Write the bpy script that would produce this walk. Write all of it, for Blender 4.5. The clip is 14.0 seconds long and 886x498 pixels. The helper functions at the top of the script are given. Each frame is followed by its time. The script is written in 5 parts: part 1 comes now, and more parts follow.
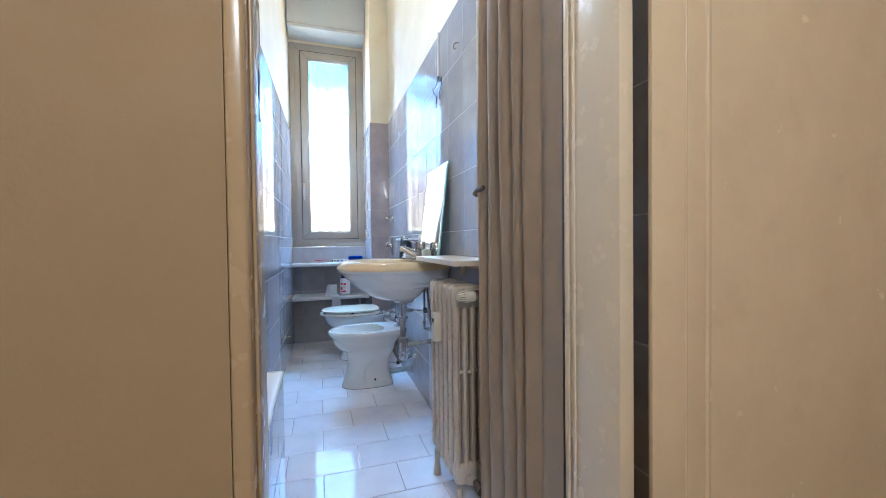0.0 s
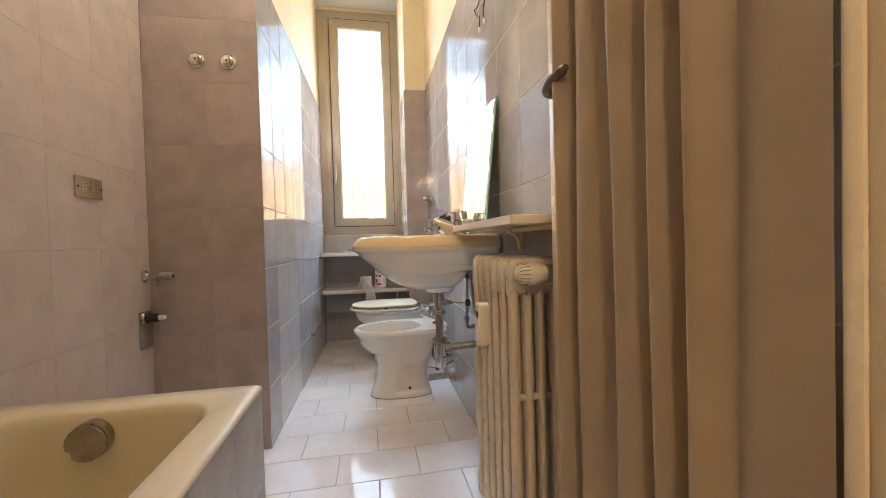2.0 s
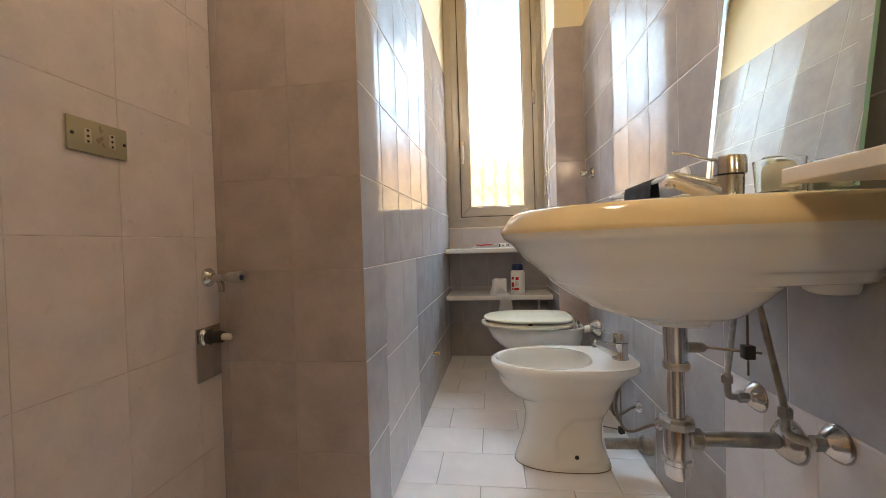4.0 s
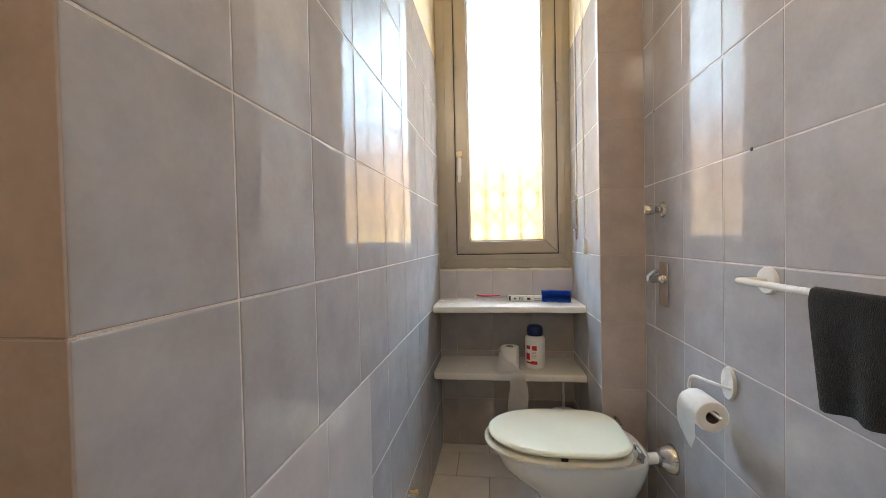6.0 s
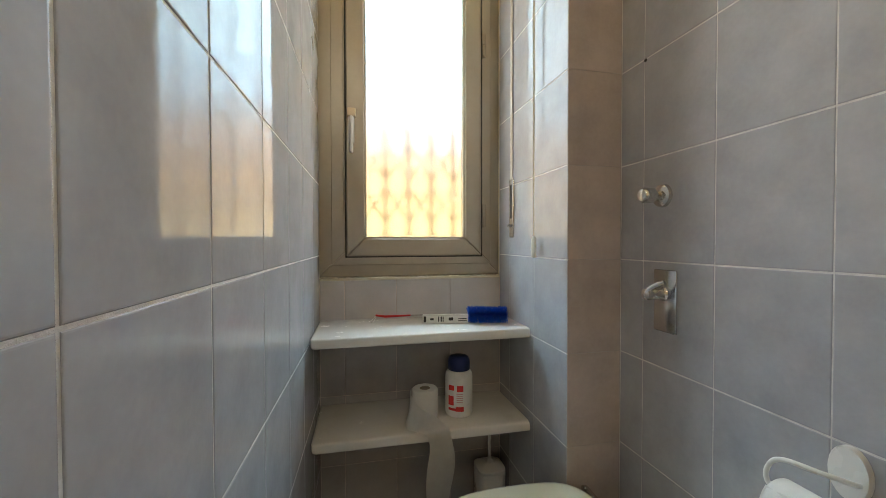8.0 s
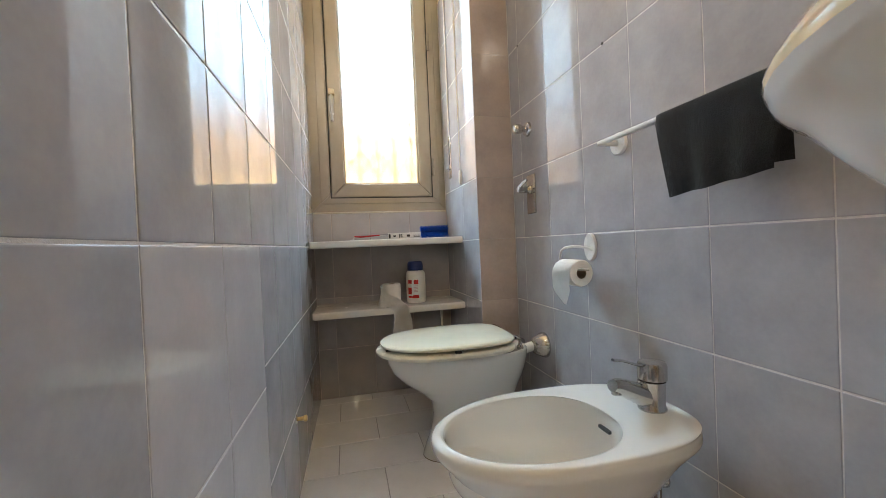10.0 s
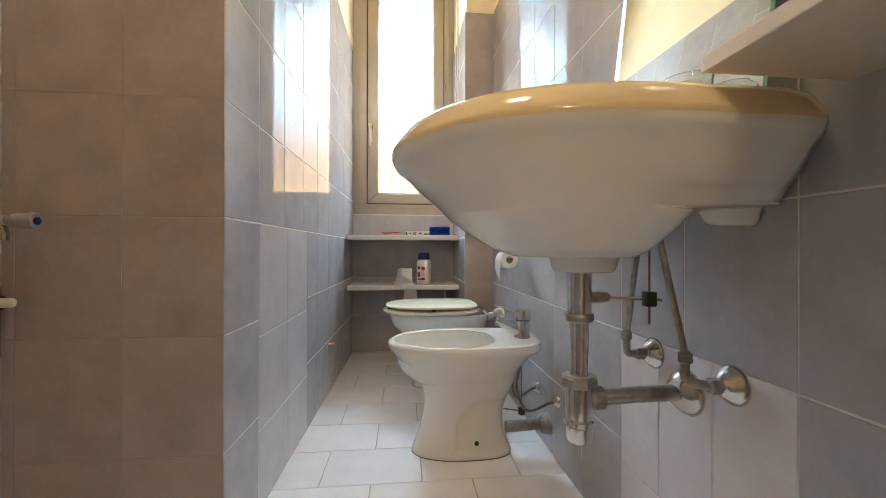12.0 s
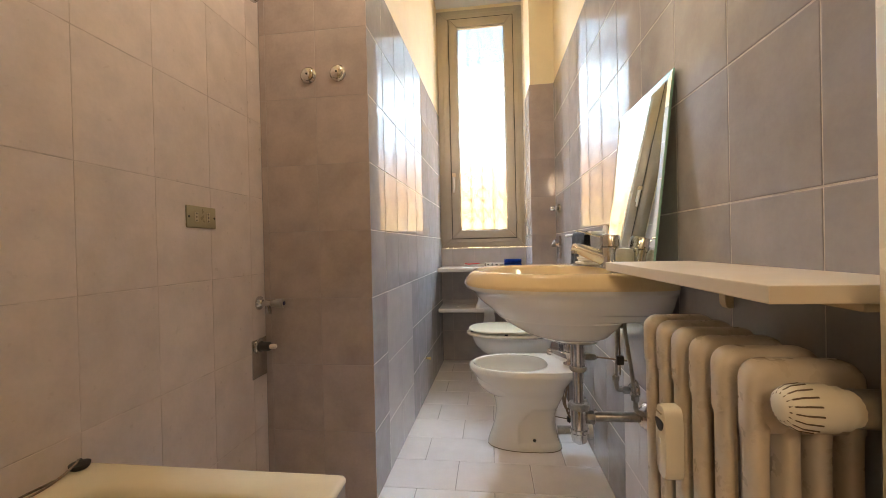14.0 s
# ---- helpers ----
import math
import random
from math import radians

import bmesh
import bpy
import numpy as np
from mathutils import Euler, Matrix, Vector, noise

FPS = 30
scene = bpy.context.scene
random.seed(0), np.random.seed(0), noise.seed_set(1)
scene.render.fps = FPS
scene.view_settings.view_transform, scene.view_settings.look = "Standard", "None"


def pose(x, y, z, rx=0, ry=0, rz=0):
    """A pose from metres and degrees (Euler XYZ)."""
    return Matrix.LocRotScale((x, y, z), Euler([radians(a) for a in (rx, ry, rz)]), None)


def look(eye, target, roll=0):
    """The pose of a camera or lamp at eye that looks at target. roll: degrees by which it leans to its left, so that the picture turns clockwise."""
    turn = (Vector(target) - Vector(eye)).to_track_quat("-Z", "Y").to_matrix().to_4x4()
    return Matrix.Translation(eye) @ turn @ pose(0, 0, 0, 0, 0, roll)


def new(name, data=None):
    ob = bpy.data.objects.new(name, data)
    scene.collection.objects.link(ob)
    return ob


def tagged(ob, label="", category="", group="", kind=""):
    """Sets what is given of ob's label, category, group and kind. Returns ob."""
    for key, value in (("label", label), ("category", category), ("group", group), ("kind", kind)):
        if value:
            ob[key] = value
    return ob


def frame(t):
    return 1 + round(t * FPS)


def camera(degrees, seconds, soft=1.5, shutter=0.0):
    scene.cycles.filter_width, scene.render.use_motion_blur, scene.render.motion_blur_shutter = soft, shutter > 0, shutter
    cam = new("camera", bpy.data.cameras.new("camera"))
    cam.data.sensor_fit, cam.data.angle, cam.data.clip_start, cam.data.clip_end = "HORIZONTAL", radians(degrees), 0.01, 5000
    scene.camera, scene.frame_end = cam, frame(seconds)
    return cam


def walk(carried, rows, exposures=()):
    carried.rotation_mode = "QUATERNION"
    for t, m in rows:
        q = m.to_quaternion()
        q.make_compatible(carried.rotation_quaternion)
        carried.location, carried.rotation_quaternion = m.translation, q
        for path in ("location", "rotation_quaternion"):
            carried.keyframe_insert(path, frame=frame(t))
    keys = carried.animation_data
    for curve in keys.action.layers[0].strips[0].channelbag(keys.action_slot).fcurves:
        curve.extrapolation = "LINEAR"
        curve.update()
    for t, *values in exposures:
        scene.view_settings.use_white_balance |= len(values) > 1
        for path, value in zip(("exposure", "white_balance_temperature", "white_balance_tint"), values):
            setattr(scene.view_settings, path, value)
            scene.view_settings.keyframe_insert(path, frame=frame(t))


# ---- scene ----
cam = camera(97.7, 14.0, soft=0.75)
EXPOSURES = [(0, 1.1, 4000, 5), (0.3, 0.82, 4200, 7), (0.6, 0.72, 4250, 8), (1.0, 0.85, 4650, 9), (1.5, 0.98, 5700, 10), (3.0, 1.1, 5950, 10), (3.6, 1.02, 5900, 9), (4.2, 0.76, 6150, 9), (6.3, 0.72, 5950, 6), (7.0, 0.33, 5850, 1), (8.4, 0.18, 6000, -1), (9.2, 0.5, 5950, 2), (11.3, 0.9, 5800, 5), (12.5, 1.05, 5850, 6), (13.3, 0.9, 6200, 10), (14, 0.81, 6300, 11)]
PATH = [
    (0.5, (-0.06, 0.078, 1.107), (0.589, 1.97, 1.07), -0.6),
    (1, (0.022, 0.253, 1.074), (0.641, 2.154, 1.03), -0.9),
    (1.5, (0.067, 0.417, 1.049), (0.584, 2.348, 1.006), -1.3),
    (2, (0.091, 0.577, 0.99), (0.46, 2.542, 0.949), -1.6),
    (2.5, (0.09, 0.744, 0.954), (0.305, 2.732, 0.919), -1.6),
    (3, (0.086, 0.93, 0.932), (0.139, 2.929, 0.902), -1.8),
    (3.5, (0.048, 1.179, 0.903), (-0.07, 3.175, 0.87), -1.6),
    (4, (-0.01, 1.405, 0.955), (-0.261, 3.389, 0.924), -1.7),
    (4.2, (-0.019, 1.505, 0.976), (-0.304, 3.485, 0.951), -1.7),
    (6.3, (-0.064, 2.427, 1.266), (-0.287, 4.414, 1.22), -0.9),
    (6.5, (-0.095, 2.524, 1.261), (-0.254, 4.517, 1.212), -0.9),
    (7, (-0.153, 2.723, 1.268), (-0.103, 4.722, 1.221), -0.5),
    (7.5, (-0.183, 2.881, 1.259), (0.08, 4.863, 1.218), -0.3),
    (8, (-0.206, 2.971, 1.232), (0.221, 4.924, 1.196), -0.1),
    (8.5, (-0.208, 2.884, 1.068), (0.333, 4.809, 1.056), -0.0),
    (9, (-0.23, 2.682, 0.993), (0.36, 4.593, 0.99), -0.7),
    (9.2, (-0.241, 2.608, 0.96), (0.353, 4.517, 0.94), -1.4),
    (11.3, (-0.005, 1.823, 0.833), (0.251, 3.806, 0.827), -1.5),
    (11.5, (0.019, 1.747, 0.832), (0.25, 3.734, 0.826), -1.1),
    (12, (0.033, 1.566, 0.803), (0.234, 3.555, 0.806), 0.1),
    (12.5, (0.057, 1.431, 0.801), (0.14, 3.429, 0.792), -0.2),
    (13, (0.051, 1.311, 0.962), (0.017, 3.311, 0.95), -0.7),
    (13.5, (0.097, 1.116, 1.041), (-0.04, 3.111, 1.031), -1.2),
    (14, (0.102, 0.948, 1.096), (-0.141, 2.933, 1.084), -1.3),
]
PATH.insert(0, (0, (-0.078, 0.03, 1.120), (0.528, 1.937, 1.082), -0.7))
walk(cam, [(t, look(eye, target, roll)) for t, eye, target, roll in PATH],
     exposures=EXPOSURES)
# ---- world and large lights ----
world = bpy.data.worlds.new("sky_world")
scene.world = world
world.use_nodes = True
wn = world.node_tree.nodes
sky = wn.new("ShaderNodeTexSky")
sky.sky_type, sky.sun_disc = "NISHITA", False
sky.sun_elevation, sky.sun_rotation = radians(52), radians(200)
world.node_tree.links.new(sky.outputs[0], wn["Background"].inputs[0])
wn["Background"].inputs[1].default_value = 0.08

SKY_GLOW = 24.0        # radiance of the bright courtyard beyond the window
CEILING_GLOW = 19.5   # radiance of the opal ceiling lamp over the bathroom
HALL_WATTS = 36.0      # warm lamp assumed in the hall behind the walker, never in view


# ---- materials ----
def surface(name, base, rough=0.5, metal=0.0, spec=0.5, var=0.12, scale=6.0, fine=90.0, bump=0.0, bump_scale=60.0,
            random_tint=0.0, coat=0.0, stain=None, stain_amount=0.0, transmission=0.0, ior=1.45, sheen=0.0):
    """A procedural surface: clouds and fine grain in the colour, uneven gloss, light relief."""
    m = bpy.data.materials.new(name)
    m.use_nodes = True
    n, l = m.node_tree.nodes, m.node_tree.links
    b = n["Principled BSDF"]
    geo = n.new("ShaderNodeNewGeometry")
    vec = geo.outputs["Position"]
    info = n.new("ShaderNodeObjectInfo")
    if random_tint:
        off = n.new("ShaderNodeVectorMath")
        off.operation = "MULTIPLY_ADD"
        comb = n.new("ShaderNodeCombineXYZ")
        for i in range(3):
            l.new(info.outputs["Random"], comb.inputs[i])
        l.new(comb.outputs[0], off.inputs[0])
        off.inputs[1].default_value = (37, 53, 71)
        l.new(vec, off.inputs[2])
        vec = off.outputs[0]

    def tex(s, detail, rough_=0.55):
        t = n.new("ShaderNodeTexNoise")
        t.inputs["Scale"].default_value, t.inputs["Detail"].default_value = s, detail
        t.inputs["Roughness"].default_value = rough_
        l.new(vec, t.inputs["Vector"])
        return t.outputs["Fac"]

    def ramp(fac, lo, hi, a, c):
        r = n.new("ShaderNodeMapRange")
        r.inputs["From Min"].default_value, r.inputs["From Max"].default_value = lo, hi
        r.inputs["To Min"].default_value, r.inputs["To Max"].default_value = a, c
        l.new(fac, r.inputs["Value"])
        return r.outputs[0]

    big, small = tex(scale, 4), tex(fine, 3)
    add = n.new("ShaderNodeMath")
    add.operation = "ADD"
    l.new(ramp(big, 0.3, 0.7, 1 - var, 1 + var), add.inputs[0])
    l.new(ramp(small, 0.3, 0.7, -var * 0.25, var * 0.25), add.inputs[1])
    value = add.outputs[0]
    if random_tint:
        more = n.new("ShaderNodeMath")
        more.operation = "ADD"
        l.new(value, more.inputs[0])
        l.new(ramp(info.outputs["Random"], 0, 1, -random_tint, random_tint), more.inputs[1])
        value = more.outputs[0]
    mul = n.new("ShaderNodeVectorMath")
    mul.operation = "SCALE"
    mul.inputs[0].default_value = base
    l.new(value, mul.inputs["Scale"])
    col = mul.outputs[0]
    if stain:
        mix = n.new("ShaderNodeMix")
        mix.data_type = "RGBA"
        l.new(ramp(tex(scale * 1.7, 6, 0.7), 0.56, 0.72, 0, stain_amount), mix.inputs["Factor"])
        l.new(col, mix.inputs["A"])
        mix.inputs["B"].default_value = (*stain, 1)
        col = mix.outputs["Result"]
    l.new(col, b.inputs["Base Color"])
    l.new(ramp(tex(scale * 3, 3), 0.3, 0.7, max(rough * 0.8, 0.01), min(rough * 1.25, 1)), b.inputs["Roughness"])
    b.inputs["Metallic"].default_value = metal
    b.inputs["Specular IOR Level"].default_value = spec
    b.inputs["Coat Weight"].default_value = coat
    b.inputs["Coat Roughness"].default_value = 0.06
    b.inputs["Transmission Weight"].default_value = transmission
    b.inputs["IOR"].default_value = ior
    b.inputs["Sheen Weight"].default_value = sheen
    if bump:
        bp = n.new("ShaderNodeBump")
        bp.inputs["Strength"].default_value, bp.inputs["Distance"].default_value = 1.0, bump
        l.new(tex(bump_scale, 3), bp.inputs["Height"])
        l.new(bp.outputs[0], b.inputs["Normal"])
    return m


M_TILE = surface("lilac_tile", (0.42, 0.41, 0.425), 0.035, spec=0.80, var=0.10, scale=9, bump=0.00012, bump_scale=11, random_tint=0.03)
M_TILE_PALE = surface("pale_tile", (0.57, 0.545, 0.55), 0.035, spec=0.75, var=0.06, scale=9, bump=0.00012, bump_scale=11, random_tint=0.03)
M_TILE_PATCH = surface("patch_tile", (0.68, 0.645, 0.645), 0.035, spec=0.75, var=0.06, scale=9, bump=0.00012, bump_scale=11, random_tint=0.03)
# niche wall tile with the shade under the shelves put into its colour
M_TILE_NICHE_SHADED = surface("shaded_niche_tile", (0.43, 0.395, 0.385), 0.06, spec=0.6, var=0.08, scale=9, bump=0.00012, bump_scale=11, random_tint=0.03)
M_TILE_BATH = surface("bath_tile", (0.66, 0.57, 0.525), 0.34, var=0.08, scale=9, bump=0.0006, bump_scale=40, random_tint=0.03)
# brownish tile, warmed further to carry the lamplight on faces turned from the window
M_TILE_PIER = surface("lamplit_pier_tile", (0.46, 0.39, 0.36), 0.12, spec=0.4, var=0.12, scale=7, bump=0.00015, bump_scale=11, random_tint=0.03)
M_GROUT = surface("grout", (0.66, 0.63, 0.60), 0.8, var=0.15, scale=20, bump=0.0008, bump_scale=300)
M_GROUT_FLOOR = surface("floor_grout", (0.46, 0.42, 0.40), 0.85, var=0.2, scale=14)
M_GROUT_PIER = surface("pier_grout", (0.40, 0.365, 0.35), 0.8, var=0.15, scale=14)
M_GROUT_DARK = surface("aged_grout", (0.58, 0.50, 0.455), 0.85, var=0.25, scale=14, bump=0.0008, bump_scale=300)
M_FLOOR = surface("floor_tile", (0.84, 0.80, 0.785), 0.045, spec=0.72, var=0.05, scale=7, bump=0.00015, bump_scale=10, random_tint=0.025)
M_PAINT = surface("cream_paint", (0.82, 0.73, 0.53), 0.75, var=0.04, scale=3, bump=0.0006, bump_scale=160, stain=(0.68, 0.52, 0.25), stain_amount=0.25)
M_CEILING = surface("ceiling_paint", (0.84, 0.76, 0.58), 0.85, var=0.03, scale=2, bump=0.0005, bump_scale=160)
# cream hall paint darkened to brown; the dim look is in the colour
M_HALL_DIMMED = surface("dimmed_hall_paint", (0.37, 0.275, 0.15), 0.7, var=0.05, scale=3, bump=0.0005, bump_scale=120, stain=(0.33, 0.27, 0.18), stain_amount=0.2)
M_LACQUER = surface("cream_lacquer", (0.80, 0.67, 0.455), 0.22, var=0.05, scale=5, bump=0.0006, bump_scale=28, stain=(0.45, 0.33, 0.2), stain_amount=0.12)
# left jamb: darker copy of the cream lacquer, its shade mixed into the colour
M_LACQUER_SHADED = surface("shaded_lacquer", (0.50, 0.385, 0.225), 0.24, var=0.06, scale=5, bump=0.0007, bump_scale=26, stain=(0.36, 0.26, 0.15), stain_amount=0.2)
M_DOOR = surface("door_lacquer", (0.84, 0.745, 0.57), 0.24, var=0.04, scale=5, bump=0.0005, bump_scale=28, stain=(0.6, 0.47, 0.3), stain_amount=0.1)
M_LEDGE = surface("shelf_lacquer", (0.74, 0.66, 0.54), 0.45, var=0.02, scale=3)
M_FRAME = surface("champagne_aluminium", (0.44, 0.40, 0.33), 0.38, metal=0.55, var=0.05, scale=8, bump=0.0002, bump_scale=200)
M_RUBBER = surface("black_gasket", (0.03, 0.03, 0.03), 0.6)
M_CERAMIC = surface("white_ceramic", (0.79, 0.77, 0.715), 0.09, var=0.02, scale=4, coat=0.5)
# white rim glaze tinted ochre for the warm lamplight falling on it
M_RIM = surface("lamplit_glaze", (0.79, 0.645, 0.40), 0.10, var=0.04, scale=5, coat=0.4)
M_NICKEL = surface("dull_nickel", (0.34, 0.29, 0.22), 0.33, metal=0.9, var=0.15, scale=30)
M_UNDERSEAT = surface("aged_plastic", (0.78, 0.73, 0.60), 0.25, var=0.03, scale=5)
M_SEAT = surface("ivory_plastic", (0.85, 0.82, 0.645), 0.2, var=0.02, scale=4)
M_ENAMEL = surface("cream_enamel", (0.80, 0.72, 0.52), 0.14, var=0.03, scale=4, coat=0.3)
M_CHROME = surface("chrome", (0.62, 0.61, 0.60), 0.17, metal=1.0, var=0.06, scale=20, stain=(0.4, 0.38, 0.34), stain_amount=0.5)
M_BRONZE = surface("dull_bronze", (0.20, 0.15, 0.11), 0.35, metal=0.9, var=0.2, scale=40)
M_PIPE = surface("tarnished_pipe", (0.36, 0.35, 0.33), 0.35, metal=0.8, var=0.25, scale=25, stain=(0.2, 0.17, 0.13), stain_amount=0.7)
M_RADIATOR = surface("radiator_enamel", (0.63, 0.555, 0.455), 0.30, var=0.06, scale=12, bump=0.00025, bump_scale=120, stain=(0.42, 0.30, 0.19), stain_amount=0.35)
M_IVORY = surface("ivory_cap", (0.74, 0.70, 0.60), 0.35, var=0.03)
M_SHELF = surface("white_marble", (0.80, 0.77, 0.72), 0.22, var=0.04, scale=6, stain=(0.6, 0.55, 0.5), stain_amount=0.3)
M_CURTAIN = surface("pleated_fabric", (0.64, 0.525, 0.39), 0.5, var=0.06, scale=10, bump=0.00010, bump_scale=700, sheen=0.6)
M_MIRROR = surface("mirror_silver", (0.82, 0.88, 0.86), 0.015, metal=1.0, var=0.01)
M_GLASS_EDGE = surface("green_glass_edge", (0.30, 0.55, 0.45), 0.1, var=0.05, coat=0.5)
M_GLASS = surface("clear_glass", (0.93, 0.96, 0.95), 0.02, var=0.01, transmission=1.0)
M_PAPER = surface("toilet_paper", (0.82, 0.80, 0.76), 0.9, var=0.04, scale=30, bump=0.0006, bump_scale=250)
M_CARD = surface("cardboard_core", (0.42, 0.34, 0.24), 0.9)
M_PLASTIC = surface("white_plastic", (0.78, 0.76, 0.72), 0.3, var=0.02)
M_GREYPLASTIC = surface("grey_plastic", (0.36, 0.34, 0.32), 0.3, var=0.05)
M_BLUECAP = surface("navy_plastic", (0.012, 0.022, 0.10), 0.35)
M_RED = surface("red_print", (0.62, 0.03, 0.03), 0.4)
M_BLUE = surface("blue_bristle", (0.015, 0.11, 0.60), 0.5, var=0.2, scale=40)
M_BLACK = surface("black_towel", (0.010, 0.009, 0.011), 0.95, var=0.4, scale=40, bump=0.002, bump_scale=420, sheen=0.15)
M_DARK = surface("dark_plastic", (0.03, 0.028, 0.026), 0.45)
M_SOCKET = surface("khaki_plate", (0.40, 0.35, 0.225), 0.3, metal=0.25, var=0.05)
M_SOCKET_CORE = surface("ivory_socket", (0.55, 0.49, 0.35), 0.35, var=0.04)
M_BRASS = surface("aged_brass", (0.55, 0.42, 0.20), 0.3, metal=0.9, var=0.15)
M_CORD = surface("cream_cord", (0.66, 0.60, 0.50), 0.7)
M_HALLFLOOR = surface("hall_floor", (0.30, 0.22, 0.15), 0.4, var=0.2, scale=5)
M_OPAL = bpy.data.materials.new("opal_lamp_glass")
M_OPAL.use_nodes = True
M_OPAL.node_tree.nodes["Principled BSDF"].inputs["Emission Color"].default_value = (1.0, 0.82, 0.62, 1)
M_OPAL.node_tree.nodes["Principled BSDF"].inputs["Emission Strength"].default_value = CEILING_GLOW
M_GRILLE = surface("grille_iron", (0.55, 0.42, 0.25), 0.5, var=0.1)


def patterned_glass():
    """Cast glass with vertical rows of dents, seen through but blurred."""
    m = surface("patterned_glass", (0.122, 0.122, 0.12), 0.42, var=0.01, transmission=1.0, ior=1.3)
    n, l = m.node_tree.nodes, m.node_tree.links
    geo = n.new("ShaderNodeNewGeometry")
    v = n.new("ShaderNodeTexVoronoi")
    v.inputs["Scale"].default_value = 120
    l.new(geo.outputs["Position"], v.inputs["Vector"])
    bp = n.new("ShaderNodeBump")
    bp.inputs["Strength"].default_value, bp.inputs["Distance"].default_value = 0.8, 0.0012
    l.new(v.outputs["Distance"], bp.inputs["Height"])
    l.new(bp.outputs[0], n["Principled BSDF"].inputs["Normal"])
    return m


def courtyard_glow():
    """The bright courtyard: sunlit ochre front low down, pale sky above."""
    m = bpy.data.materials.new("courtyard_glow")
    m.use_nodes = True
    n, l = m.node_tree.nodes, m.node_tree.links
    n.remove(n["Principled BSDF"])
    geo, sep = n.new("ShaderNodeNewGeometry"), n.new("ShaderNodeSeparateXYZ")
    l.new(geo.outputs["Position"], sep.inputs[0])
    wob = n.new("ShaderNodeTexNoise")
    wob.inputs["Scale"].default_value = 1.6
    l.new(geo.outputs["Position"], wob.inputs["Vector"])
    mad = n.new("ShaderNodeMath")
    mad.operation = "MULTIPLY_ADD"
    l.new(wob.outputs["Fac"], mad.inputs[0])
    mad.inputs[1].default_value = 0.5
    l.new(sep.outputs["Z"], mad.inputs[2])
    mr = n.new("ShaderNodeMapRange")
    mr.inputs["From Min"].default_value, mr.inputs["From Max"].default_value = 0.25, 6.25
    l.new(mad.outputs[0], mr.inputs["Value"])
    cr = n.new("ShaderNodeValToRGB")
    e = cr.color_ramp.elements
    e[0].position, e[0].color = 0.0, (0.55, 0.42, 0.22, 1)
    e[1].position, e[1].color = 1.0, (1.1, 1.34, 1.52, 1)
    for p, c in ((0.20, (0.62, 0.43, 0.19, 1)), (0.31, (0.64, 0.37, 0.17, 1)), (0.40, (0.58, 0.35, 0.21, 1)),
                 (0.47, (0.72, 0.96, 1.22, 1)), (0.60, (1.0, 1.24, 1.42, 1))):
        k = e.new(p)
        k.color = c
    l.new(mr.outputs[0], cr.inputs["Fac"])
    em = n.new("ShaderNodeEmission")
    em.inputs["Strength"].default_value = SKY_GLOW
    l.new(cr.outputs["Color"], em.inputs["Color"])
    l.new(em.outputs[0], n["Material Output"].inputs["Surface"])
    return m


M_HOUSING = surface("grey_white_paint", (0.66, 0.67, 0.66), 0.6, var=0.04, scale=3, bump=0.0004, bump_scale=120)
M_PANE = patterned_glass()
M_COURT = courtyard_glow()


# ---- builders ----
def link(name, bm, material, smooth=40):
    me = bpy.data.meshes.new(name)
    bmesh.ops.recalc_face_normals(bm, faces=bm.faces)
    bm.to_mesh(me)
    bm.free()
    me.materials.append(material)
    if smooth:
        me.polygons.foreach_set("use_smooth", [True] * len(me.polygons))
        me.set_sharp_from_angle(angle=radians(smooth))
    return me


def part(name, bm, material, parent=None, label="", smooth=40):
    """One mesh object under a thing or a part; its geometry is in world metres."""
    ob = new(name, link(name, bm, material, smooth))
    if parent is not None:
        ob.parent = parent
        if parent.type == "EMPTY":
            ob.matrix_parent_inverse = parent.matrix_basis.inverted()
    if label:
        ob["label"] = label
    return ob


def thing(name, at, label, category, group=""):
    ob = new(name)
    ob.empty_display_size = 0.05
    ob.matrix_basis = Matrix.Translation(at)
    return tagged(ob, label, category, group)


def structure(name, bm, material, label="", smooth=0):
    return tagged(part(name, bm, material, None, "", smooth), label, "", "", "structure")


def box(x0, x1, y0, y1, z0, z1, bevel=0.0, seg=2, bm=None):
    own = bmesh.new()
    bmesh.ops.create_cube(own, size=1)
    for v in own.verts:
        v.co = Vector(((x0 + x1) / 2 + v.co.x * (x1 - x0), (y0 + y1) / 2 + v.co.y * (y1 - y0), (z0 + z1) / 2 + v.co.z * (z1 - z0)))
    if bevel:
        bmesh.ops.bevel(own, geom=own.edges[:], offset=bevel, segments=seg, profile=0.5, affect="EDGES")
    return merge(bm, own)


def merge(bm, own):
    if bm is None:
        return own
    tmp = bpy.data.meshes.new("tmp")
    own.to_mesh(tmp)
    own.free()
    bm.from_mesh(tmp)
    bpy.data.meshes.remove(tmp)
    return bm


def loft(rings, start=True, end=True, bm=None):
    own = bmesh.new()
    rows = [[own.verts.new(p) for p in r] for r in rings]
    k = len(rows[0])
    for a, b in zip(rows, rows[1:]):
        for i in range(k):
            own.faces.new((a[i], a[(i + 1) % k], b[(i + 1) % k], b[i]))
    if start:
        own.faces.new(rows[0])
    if end:
        own.faces.new(rows[-1][::-1])
    return merge(bm, own)


